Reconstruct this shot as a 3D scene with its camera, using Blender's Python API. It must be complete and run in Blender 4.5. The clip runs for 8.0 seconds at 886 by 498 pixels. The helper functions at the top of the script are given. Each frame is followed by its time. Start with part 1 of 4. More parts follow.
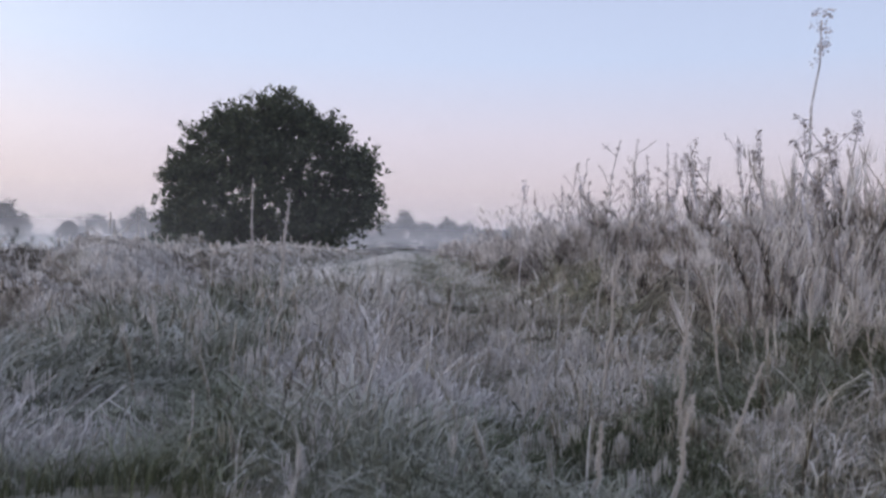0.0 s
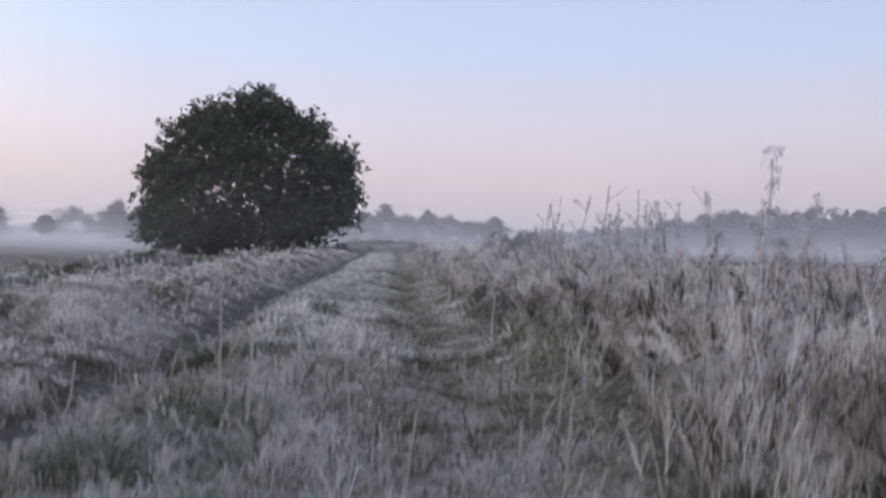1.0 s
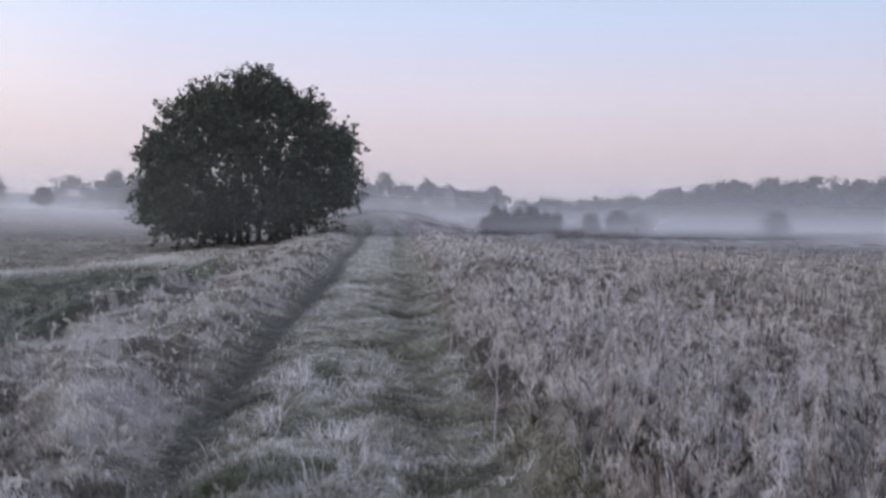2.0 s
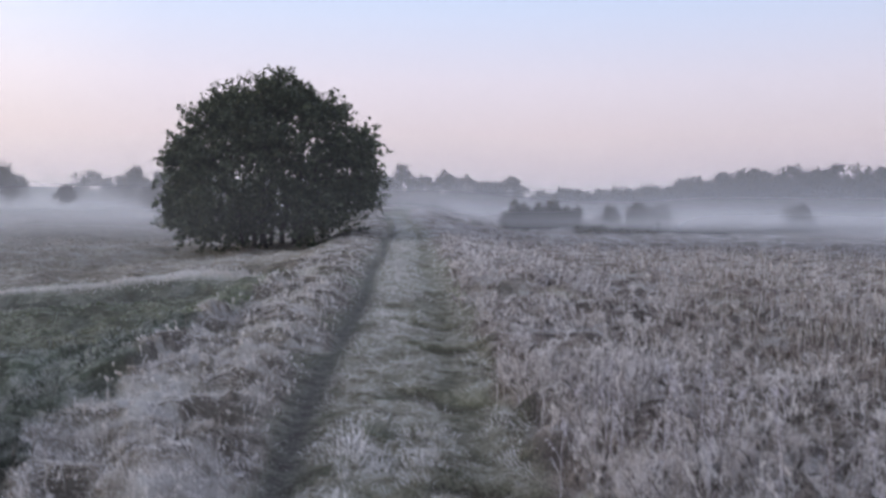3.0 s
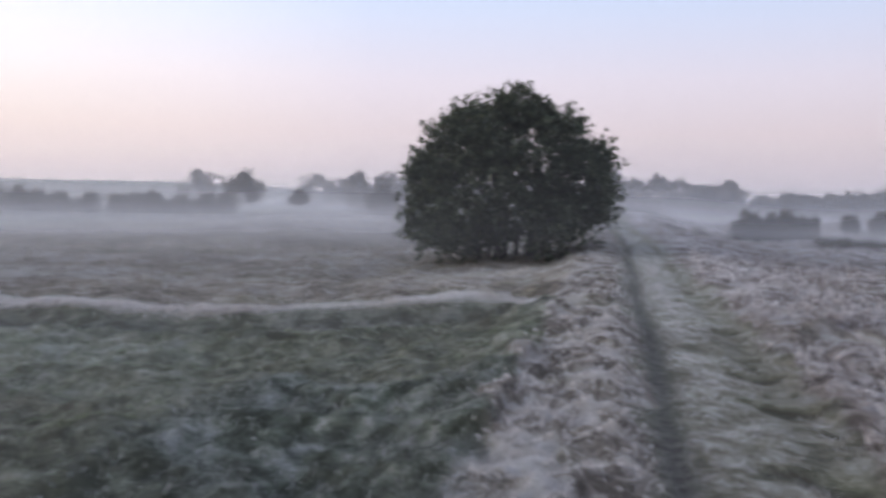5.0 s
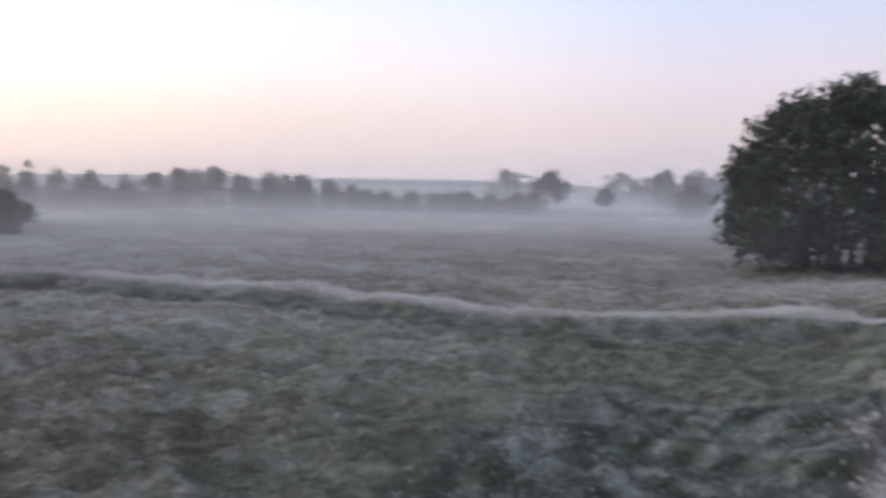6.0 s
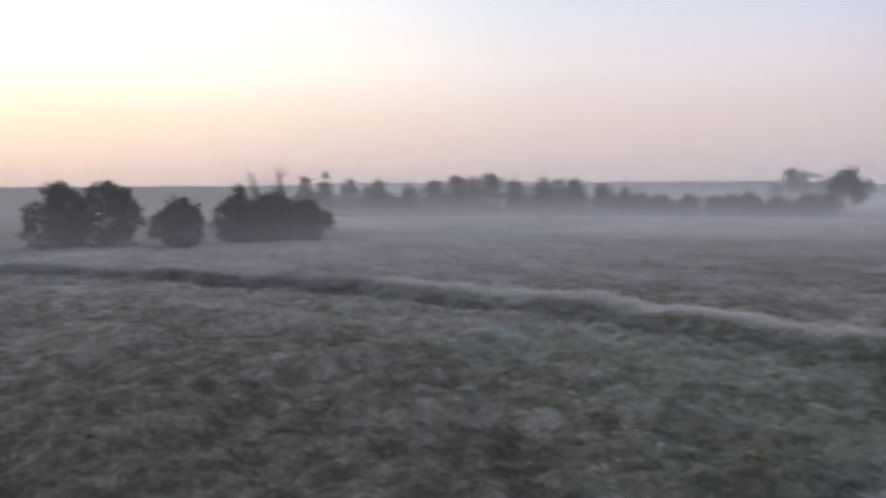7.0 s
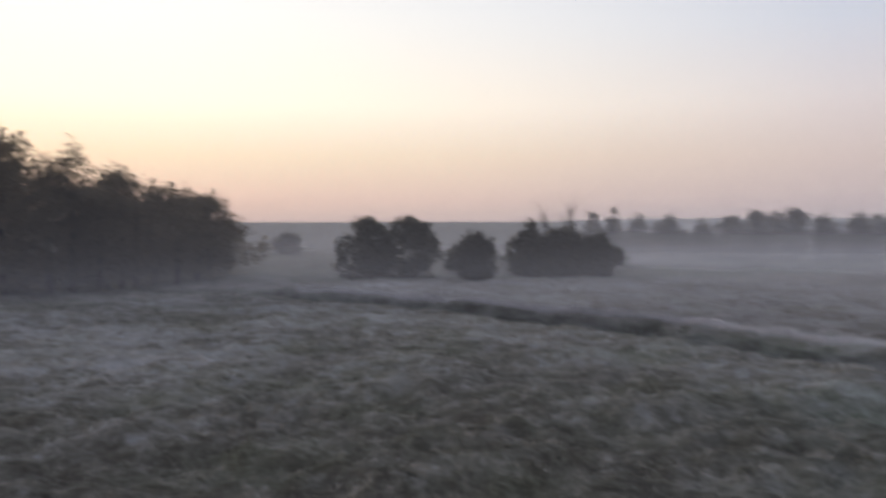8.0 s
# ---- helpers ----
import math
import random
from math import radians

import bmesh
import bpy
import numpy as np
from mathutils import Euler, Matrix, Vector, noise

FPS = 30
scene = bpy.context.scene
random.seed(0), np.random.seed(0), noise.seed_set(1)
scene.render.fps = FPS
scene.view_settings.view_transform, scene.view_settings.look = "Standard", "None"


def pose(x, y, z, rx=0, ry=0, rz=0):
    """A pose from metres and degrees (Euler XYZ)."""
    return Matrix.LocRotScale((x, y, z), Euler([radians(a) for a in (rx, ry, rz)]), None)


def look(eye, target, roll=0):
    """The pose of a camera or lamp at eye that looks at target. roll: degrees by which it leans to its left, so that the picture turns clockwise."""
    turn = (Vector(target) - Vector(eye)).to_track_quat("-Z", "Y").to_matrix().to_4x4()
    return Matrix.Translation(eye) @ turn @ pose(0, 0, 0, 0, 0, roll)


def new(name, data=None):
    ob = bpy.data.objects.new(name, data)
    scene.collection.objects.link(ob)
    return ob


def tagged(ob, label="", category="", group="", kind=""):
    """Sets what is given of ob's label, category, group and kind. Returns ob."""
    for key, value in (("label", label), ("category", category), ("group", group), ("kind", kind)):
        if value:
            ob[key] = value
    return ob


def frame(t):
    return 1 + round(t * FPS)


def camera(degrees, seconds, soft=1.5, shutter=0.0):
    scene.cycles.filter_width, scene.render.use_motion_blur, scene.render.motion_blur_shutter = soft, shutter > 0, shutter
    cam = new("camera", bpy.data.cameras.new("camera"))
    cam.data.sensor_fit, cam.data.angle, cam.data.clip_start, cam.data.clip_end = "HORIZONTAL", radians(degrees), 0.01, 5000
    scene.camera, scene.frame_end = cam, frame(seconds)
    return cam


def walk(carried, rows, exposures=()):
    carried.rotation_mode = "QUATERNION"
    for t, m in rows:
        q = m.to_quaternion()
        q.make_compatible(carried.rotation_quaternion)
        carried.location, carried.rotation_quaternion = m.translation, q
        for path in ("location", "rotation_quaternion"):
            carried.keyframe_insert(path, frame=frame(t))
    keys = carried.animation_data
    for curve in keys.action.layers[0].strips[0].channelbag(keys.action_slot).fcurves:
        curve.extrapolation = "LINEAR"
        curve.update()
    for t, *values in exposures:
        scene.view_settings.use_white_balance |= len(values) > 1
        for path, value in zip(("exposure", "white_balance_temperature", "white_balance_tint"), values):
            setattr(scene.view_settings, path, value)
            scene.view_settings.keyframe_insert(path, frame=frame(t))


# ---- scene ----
cam = camera(55.65, 8.0, soft=2.8, shutter=0.5)
PATH = [
    (0.0, pose(0.481, 0.014, 0.254, 90.04, -1.22, -2.11)),
    (0.5, pose(0.501, 0.005, 0.358, 89.67, -0.94, -2.75)),
    (1.0, pose(0.517, -0.031, 0.587, 89.46, -1.15, -3.40)),
    (1.5, pose(0.526, -0.021, 0.996, 88.73, -1.29, -3.66)),
    (1.7, pose(0.509, -0.005, 1.151, 88.01, -1.27, -3.65)),
    (2.8, pose(0.297, 0.001, 1.846, 86.28, -0.67, -2.55)),
    (3.0, pose(0.197, 0.002, 1.967, 86.33, -0.59, -2.33)),
    (3.5, pose(-0.140, -0.004, 2.246, 86.28, -0.13, -1.90)),
    (4.0, pose(-0.539, 0.008, 2.451, 86.33, -0.82, -0.93)),
    (4.2, pose(-0.718, 0.011, 2.508, 86.29, -0.99, 0.73)),
    (5.3, pose(-1.680, -0.011, 2.625, 86.05, -0.93, 16.56)),
    (5.5, pose(-1.783, -0.007, 2.675, 85.94, -0.94, 20.52)),
    (6.0, pose(-2.000, -0.038, 2.769, 85.72, -0.93, 31.68)),
    (6.5, pose(-2.445, -0.008, 2.852, 85.77, -0.18, 40.40)),
    (7.0, pose(-3.022, 0.025, 2.865, 85.87, 0.21, 49.69)),
    (7.5, pose(-3.687, 0.047, 2.830, 86.22, 0.15, 58.78)),
    (8.0, pose(-4.334, 0.005, 2.807, 88.35, 0.00, 68.71)),
]
EXPOSURE = [(0.0, 0.0, 6500, 10), (1.5, 0.0, 6500, 10), (3.0, 0.09, 6500, 10), (5.5, 0.09, 6550, 10), (6.5, -0.06, 6600, 10), (7.0, -0.27, 6650, 11), (7.5, -0.42, 6650, 11), (8.0, -0.55, 6680, 12)]
walk(cam, PATH, EXPOSURE)

# ---- sky and light: clear dawn, the sun still under the horizon ----
SUN_AZ = 112.0     # degrees to the left of the track


def ramp(nt, fac, stops, smooth=False):
    n = nt.nodes.new("ShaderNodeValToRGB")
    if smooth:
        n.color_ramp.interpolation = "EASE"
    el = n.color_ramp.elements
    while len(el) < len(stops):
        el.new(0.5)
    for e, (p, c) in zip(el, stops):
        e.position = p
        e.color = (*c, 1) if len(c) == 3 else c
    nt.links.new(fac, n.inputs[0])
    return n.outputs[0]


def maths(nt, op, a, b=None, clamp=False):
    n = nt.nodes.new("ShaderNodeMath")
    n.operation = op
    n.use_clamp = clamp
    for i, v in enumerate((a, b)):
        if v is None:
            continue
        if isinstance(v, (int, float)):
            n.inputs[i].default_value = v
        else:
            nt.links.new(v, n.inputs[i])
    return n.outputs[0]


def mixed(nt, fac, a, b, mode="MIX"):
    n = nt.nodes.new("ShaderNodeMix")
    n.data_type = "RGBA"
    n.blend_type = mode
    for i, v in ((0, fac), (6, a), (7, b)):
        if isinstance(v, (int, float)):
            n.inputs[i].default_value = v
        elif isinstance(v, tuple):
            n.inputs[i].default_value = (*v, 1)
        else:
            nt.links.new(v, n.inputs[i])
    return n.outputs[2]


world = bpy.data.worlds.new("world")
scene.world = world
world.use_nodes = True
wt = world.node_tree
wt.nodes.clear()
sky = wt.nodes.new("ShaderNodeTexSky")
sky.sky_type = "NISHITA"
sky.sun_disc = False
sky.sun_elevation = radians(1.0)
sky.sun_rotation = radians(-SUN_AZ)
tc = wt.nodes.new("ShaderNodeTexCoord")
sep = wt.nodes.new("ShaderNodeSeparateXYZ")
wt.links.new(tc.outputs["Generated"], sep.inputs[0])
# the dawn glow: bands by height, one set away from the sun and one towards it
belt = ramp(wt, maths(wt, "MULTIPLY", sep.outputs[2], 2.0, True), [
    (0.0, (0.64, 0.585, 0.63)), (0.05, (0.68, 0.61, 0.665)), (0.14, (0.77, 0.66, 0.72)),
    (0.26, (0.80, 0.73, 0.85)), (0.44, (0.66, 0.75, 0.98)), (1.0, (0.50, 0.56, 0.80))])
glow = ramp(wt, maths(wt, "MULTIPLY", sep.outputs[2], 2.0, True), [
    (0.0, (0.86, 0.69, 0.63)), (0.06, (1.14, 0.87, 0.75)), (0.16, (1.40, 1.15, 0.88)),
    (0.28, (1.68, 1.54, 1.28)), (0.5, (1.5, 1.5, 1.45)), (1.0, (0.6, 0.7, 0.95))])
sx, sy = -math.sin(radians(SUN_AZ)), math.cos(radians(SUN_AZ))
toward = maths(wt, "ADD", maths(wt, "MULTIPLY", sep.outputs[0], sx), maths(wt, "MULTIPLY", sep.outputs[1], sy))
near_sun = ramp(wt, maths(wt, "ADD", maths(wt, "MULTIPLY", toward, 0.5), 0.5),
                [(0.45, (0, 0, 0)), (0.68, (0.25, 0.25, 0.25)), (0.95, (1, 1, 1))])
away = ramp(wt, maths(wt, "ADD", maths(wt, "MULTIPLY", toward, 0.5), 0.5), [(0.08, (0.76, 0.785, 0.84)), (0.55, (1, 1, 1))])
air = mixed(wt, near_sun, mixed(wt, 1.0, belt, away, "MULTIPLY"), glow)
both = mixed(wt, 1.0, air, mixed(wt, 1.0, sky.outputs[0], (0.05, 0.05, 0.05), "MULTIPLY"), "ADD")
bg = wt.nodes.new("ShaderNodeBackground")
bg.inputs[1].default_value = 1.0
wt.links.new(both, bg.inputs[0])
wo = wt.nodes.new("ShaderNodeOutputWorld")
wt.links.new(bg.outputs[0], wo.inputs[0])

# wide weak lamp added above the horizon to strengthen the dawn glow
sun_data = bpy.data.lights.new("sun", "SUN")
sun_data.energy = 0.35
sun_data.angle = radians(40)
sun_data.color = (1.0, 0.86, 0.74)
sun = new("sun", sun_data)
sun.matrix_world = look((sx * 100, sy * 100, 12), (0, 0, 0))

# ---- materials ----


def material(name):
    m = bpy.data.materials.new(name)
    m.use_nodes = True
    nt = m.node_tree
    return m, nt, nt.nodes["Principled BSDF"]


def noise_node(nt, scale, detail=4.0, rough=0.55):
    tcn = nt.nodes.new("ShaderNodeNewGeometry")
    n = nt.nodes.new("ShaderNodeTexNoise")
    n.inputs["Scale"].default_value = scale
    n.inputs["Detail"].default_value = detail
    n.inputs["Roughness"].default_value = rough
    nt.links.new(tcn.outputs["Position"], n.inputs["Vector"])
    return n.outputs["Fac"]


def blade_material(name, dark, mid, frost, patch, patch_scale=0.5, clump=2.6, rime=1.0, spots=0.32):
    """Frosted grass: rime lies in drifts from tuft to tuft and grows towards each tip; patches of other colour over the
    field; the dark feet and gaps are shade put into the colour.
    """
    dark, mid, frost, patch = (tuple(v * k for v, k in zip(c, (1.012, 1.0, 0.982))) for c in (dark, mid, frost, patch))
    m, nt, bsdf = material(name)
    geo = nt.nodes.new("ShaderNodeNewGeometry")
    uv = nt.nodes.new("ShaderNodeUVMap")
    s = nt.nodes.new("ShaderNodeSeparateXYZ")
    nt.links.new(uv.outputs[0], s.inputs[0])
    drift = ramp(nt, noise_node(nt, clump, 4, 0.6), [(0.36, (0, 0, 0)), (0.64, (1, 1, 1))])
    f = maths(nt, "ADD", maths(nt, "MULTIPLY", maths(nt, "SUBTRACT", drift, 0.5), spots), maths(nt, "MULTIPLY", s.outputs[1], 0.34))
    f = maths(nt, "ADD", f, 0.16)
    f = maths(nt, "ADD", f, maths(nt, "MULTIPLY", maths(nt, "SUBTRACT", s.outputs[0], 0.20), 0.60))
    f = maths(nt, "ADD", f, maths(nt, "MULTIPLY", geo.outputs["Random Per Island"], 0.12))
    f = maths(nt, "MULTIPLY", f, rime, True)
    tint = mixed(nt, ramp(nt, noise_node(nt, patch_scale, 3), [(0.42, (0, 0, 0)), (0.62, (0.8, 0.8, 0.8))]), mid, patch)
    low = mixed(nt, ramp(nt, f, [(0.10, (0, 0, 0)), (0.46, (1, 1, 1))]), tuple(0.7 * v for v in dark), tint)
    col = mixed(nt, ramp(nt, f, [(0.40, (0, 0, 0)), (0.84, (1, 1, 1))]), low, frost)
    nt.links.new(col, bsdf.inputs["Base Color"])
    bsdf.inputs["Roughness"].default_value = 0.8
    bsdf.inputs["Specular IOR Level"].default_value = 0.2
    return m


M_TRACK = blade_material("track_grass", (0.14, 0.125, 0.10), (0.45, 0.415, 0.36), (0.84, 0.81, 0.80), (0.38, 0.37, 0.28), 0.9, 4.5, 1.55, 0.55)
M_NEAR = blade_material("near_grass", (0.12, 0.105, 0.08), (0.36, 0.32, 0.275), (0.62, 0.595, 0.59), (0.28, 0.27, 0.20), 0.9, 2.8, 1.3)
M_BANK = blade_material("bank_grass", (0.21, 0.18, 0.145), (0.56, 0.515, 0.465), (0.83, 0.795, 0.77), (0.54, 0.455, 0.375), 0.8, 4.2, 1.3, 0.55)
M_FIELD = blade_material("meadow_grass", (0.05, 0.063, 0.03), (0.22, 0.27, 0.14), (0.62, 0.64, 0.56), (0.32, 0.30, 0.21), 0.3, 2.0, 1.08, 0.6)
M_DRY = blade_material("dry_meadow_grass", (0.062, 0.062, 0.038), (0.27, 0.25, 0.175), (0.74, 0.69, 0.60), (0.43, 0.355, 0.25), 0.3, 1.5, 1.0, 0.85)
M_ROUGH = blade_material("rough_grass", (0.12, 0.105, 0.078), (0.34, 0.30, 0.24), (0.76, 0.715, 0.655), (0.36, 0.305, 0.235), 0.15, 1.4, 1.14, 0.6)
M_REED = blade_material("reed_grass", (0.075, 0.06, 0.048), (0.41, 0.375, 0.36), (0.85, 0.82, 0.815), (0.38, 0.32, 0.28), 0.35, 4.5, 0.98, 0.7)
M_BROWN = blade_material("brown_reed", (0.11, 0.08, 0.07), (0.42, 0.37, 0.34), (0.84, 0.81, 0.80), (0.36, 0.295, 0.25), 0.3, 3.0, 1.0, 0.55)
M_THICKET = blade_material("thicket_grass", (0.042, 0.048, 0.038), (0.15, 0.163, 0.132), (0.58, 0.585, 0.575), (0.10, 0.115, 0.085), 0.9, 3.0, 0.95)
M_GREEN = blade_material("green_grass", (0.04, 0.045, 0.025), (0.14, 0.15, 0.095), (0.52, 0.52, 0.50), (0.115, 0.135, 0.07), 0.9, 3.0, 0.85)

m, nt, bsdf = material("frosted_turf")
growth = nt.nodes.new("ShaderNodeAttribute")
growth.attribute_name = "growth"
rime = nt.nodes.new("ShaderNodeAttribute")
rime.attribute_name = "rime"
n1, n2, n3 = noise_node(nt, 0.35, 5), noise_node(nt, 7.0, 6, 0.7), noise_node(nt, 34.0, 5, 0.75)
tuft = maths(nt, "ADD", maths(nt, "MULTIPLY", maths(nt, "SUBTRACT", n2, 0.5), 0.9), maths(nt, "MULTIPLY", maths(nt, "SUBTRACT", n3, 0.5), 1.3))
white = maths(nt, "ADD", rime.outputs["Fac"], maths(nt, "MULTIPLY", tuft, 1.15), True)
hue = mixed(nt, 1.0, growth.outputs["Color"], ramp(nt, n1, [(0.3, (0.80, 0.78, 0.76)), (0.5, (1, 1, 1)), (0.7, (0.96, 1.0, 0.90))]), "MULTIPLY")
# bare soil and the shade between hummocks, both painted as a darker tone
soil_shade = mixed(nt, 1.0, hue, (0.42, 0.41, 0.40), "MULTIPLY")
c = mixed(nt, ramp(nt, white, [(0.05, (0, 0, 0)), (0.38, (1, 1, 1))]), soil_shade, hue)
c = mixed(nt, ramp(nt, white, [(0.38, (0, 0, 0)), (1.0, (0.85, 0.85, 0.85))]), c, (0.68, 0.662, 0.62))
nt.links.new(c, bsdf.inputs["Base Color"])
bsdf.inputs["Roughness"].default_value = 0.95
bsdf.inputs["Specular IOR Level"].default_value = 0.1
bump = nt.nodes.new("ShaderNodeBump")
bump.inputs["Strength"].default_value = 0.8
bump.inputs["Distance"].default_value = 0.06
nt.links.new(maths(nt, "ADD", n2, maths(nt, "MULTIPLY", n3, 0.7)), bump.inputs["Height"])
nt.links.new(bump.outputs[0], bsdf.inputs["Normal"])
M_EARTH = m


def leaf_material(name, a, b, c):
    m, nt, bsdf = material(name)
    geo = nt.nodes.new("ShaderNodeNewGeometry")
    tone = ramp(nt, geo.outputs["Random Per Island"], [(0.0, a), (0.6, b), (1.0, c)])
    big = noise_node(nt, 0.9, 3)
    nt.links.new(mixed(nt, ramp(nt, big, [(0.35, (0, 0, 0)), (0.7, (0.6, 0.6, 0.6))]), tone, a), bsdf.inputs["Base Color"])
    bsdf.inputs["Roughness"].default_value = 0.6
    bsdf.inputs["Specular IOR Level"].default_value = 0.3
    thin = nt.nodes.new("ShaderNodeBsdfTranslucent")
    nt.links.new(bsdf.inputs["Base Color"].links[0].from_socket, thin.inputs[0])
    mx = nt.nodes.new("ShaderNodeMixShader")
    mx.inputs[0].default_value = 0.3
    nt.links.new(bsdf.outputs[0], mx.inputs[1])
    nt.links.new(thin.outputs[0], mx.inputs[2])
    nt.links.new(mx.outputs[0], nt.nodes["Material Output"].inputs[0])
    return m


M_LEAF = leaf_material("dark_green_leaf", (0.075, 0.09, 0.058), (0.122, 0.143, 0.083), (0.18, 0.188, 0.108))
M_SHRUB = leaf_material("shrub_leaf", (0.105, 0.096, 0.066), (0.138, 0.122, 0.08), (0.175, 0.15, 0.096))
M_GROVE = leaf_material("brown_autumn_leaf", (0.25, 0.205, 0.135), (0.33, 0.27, 0.17), (0.41, 0.33, 0.21))
M_FAR = leaf_material("autumn_leaf", (0.10, 0.088, 0.062), (0.15, 0.128, 0.085), (0.22, 0.175, 0.115))

m, nt, bsdf = material("bark")
b1 = noise_node(nt, 9.0, 6, 0.7)
nt.links.new(ramp(nt, b1, [(0.3, (0.035, 0.03, 0.025)), (0.7, (0.11, 0.095, 0.08))]), bsdf.inputs["Base Color"])
bsdf.inputs["Roughness"].default_value = 0.9
M_BARK = m


def mist_material(name, low, low_top, haze, haze_top, tint):
    """A veil of dawn mist, lit by the whole sky: thick and streaky near the ground, a thin even haze above."""
    m, nt, bsdf = material(name)
    nt.nodes.remove(bsdf)
    out = [n for n in nt.nodes if n.type == "OUTPUT_MATERIAL"][0]
    geo = nt.nodes.new("ShaderNodeNewGeometry")
    s = nt.nodes.new("ShaderNodeSeparateXYZ")
    nt.links.new(geo.outputs["Position"], s.inputs[0])
    mp = nt.nodes.new("ShaderNodeMapping")
    mp.inputs["Scale"].default_value = (0.04, 0.04, 0.3)
    nt.links.new(geo.outputs["Position"], mp.inputs["Vector"])
    nz = nt.nodes.new("ShaderNodeTexNoise")
    nz.inputs["Scale"].default_value = 1.0
    nz.inputs["Detail"].default_value = 3
    nt.links.new(mp.outputs[0], nz.inputs["Vector"])
    h = maths(nt, "ADD", s.outputs[2], maths(nt, "MULTIPLY", maths(nt, "SUBTRACT", nz.outputs["Fac"], 0.5), low_top * 0.9))
    fall = maths(nt, "POWER", 0.5, maths(nt, "MULTIPLY", maths(nt, "MAXIMUM", maths(nt, "ADD", h, 1.0), 0.0), 3.3 / (low_top + 1.0)))
    thin = maths(nt, "POWER", 0.5, maths(nt, "MULTIPLY", maths(nt, "MAXIMUM", s.outputs[2], 0.0), 2.5 / haze_top))
    uv = nt.nodes.new("ShaderNodeUVMap")
    uv.uv_map = "UVMap"
    above = nt.nodes.new("ShaderNodeSeparateXYZ")
    nt.links.new(uv.outputs[0], above.inputs[0])
    rise = ramp(nt, maths(nt, "MULTIPLY", above.outputs[1], 0.9, True), [(0.0, (0, 0, 0)), (1.0, (1, 1, 1))], True)
    rise_haze = ramp(nt, maths(nt, "MULTIPLY", above.outputs[1], 0.55, True), [(0.0, (0, 0, 0)), (1.0, (1, 1, 1))], True)
    uv2 = nt.nodes.new("ShaderNodeUVMap")
    uv2.uv_map = "Haze"
    share = nt.nodes.new("ShaderNodeSeparateXYZ")
    nt.links.new(uv2.outputs[0], share.inputs[0])
    thick = maths(nt, "MULTIPLY", maths(nt, "MULTIPLY", fall, rise), maths(nt, "MULTIPLY", above.outputs[0], low))
    a = maths(nt, "ADD", thick, maths(nt, "MULTIPLY", maths(nt, "MULTIPLY", thin, rise_haze), maths(nt, "MULTIPLY", share.outputs[0], haze)), True)
    scatter = []
    for kind, way in (("ShaderNodeBsdfDiffuse", 1.0), ("ShaderNodeBsdfTranslucent", -1.0)):
        b = nt.nodes.new(kind)
        b.inputs[0].default_value = (*tint, 1)
        up = nt.nodes.new("ShaderNodeVectorMath")
        up.operation = "ADD"
        up.inputs[1].default_value = (0, 0, way * (1.0 if way < 0 else 4.0))
        nt.links.new(geo.outputs["Normal"], up.inputs[0])
        unit = nt.nodes.new("ShaderNodeVectorMath")
        unit.operation = "NORMALIZE"
        nt.links.new(up.outputs[0], unit.inputs[0])
        nt.links.new(unit.outputs[0], b.inputs["Normal"])
        scatter.append(b.outputs[0])
    dif = nt.nodes.new("ShaderNodeAddShader")
    nt.links.new(scatter[0], dif.inputs[0])
    nt.links.new(scatter[1], dif.inputs[1])
    tr = nt.nodes.new("ShaderNodeBsdfTransparent")
    mx = nt.nodes.new("ShaderNodeMixShader")
    nt.links.new(a, mx.inputs[0])
    nt.links.new(tr.outputs[0], mx.inputs[1])
    nt.links.new(dif.outputs[0], mx.inputs[2])
    nt.links.new(mx.outputs[0], out.inputs[0])
    return m


# ---- the lie of the land ----
rng = np.random.default_rng(7)
LATTICE = rng.random((256, 256))


def vnoise(x, y):
    """Smooth value noise in 0..1 with one cell a metre."""
    xi, yi = np.floor(x).astype(int), np.floor(y).astype(int)
    fx, fy = x - xi, y - yi
    fx, fy = fx * fx * (3 - 2 * fx), fy * fy * (3 - 2 * fy)
    g = lambda i, j: LATTICE[(xi + i) % 256, (yi + j) % 256]
    return (g(0, 0) * (1 - fx) + g(1, 0) * fx) * (1 - fy) + (g(0, 1) * (1 - fx) + g(1, 1) * fx) * fy


def step(a, b, v):
    s = np.clip((v - a) / (b - a), 0, 1)
    return s * s * (3 - 2 * s)


RUT = 0.72            # half the distance between the wheel ruts


def track_x(y):
    """The track runs straight ahead with a slight waver and bends a little to the left far off."""
    return -0.0012 * np.maximum(y - 42, 0) ** 2 + 0.05 * np.sin(y * 0.5)


def bank_edge(y):
    """How far left of the track the white bank gives way to the dark hollow."""
    return -2.75 + 0.5 * step(8.5, 4.5, y)


def lip_y(x):
    """Where the grassy lip of the old ditch crosses the meadow, curving back far to the left."""
    return 20.3 - 0.0110 * np.maximum(-x - 17.5, 0) ** 2 + 1.0 * step(-12, -5, x) + 0.5 * (vnoise(x * 0.25, x * 0) - 0.5)


def ridge_dist(x, y):
    return y - lip_y(x)


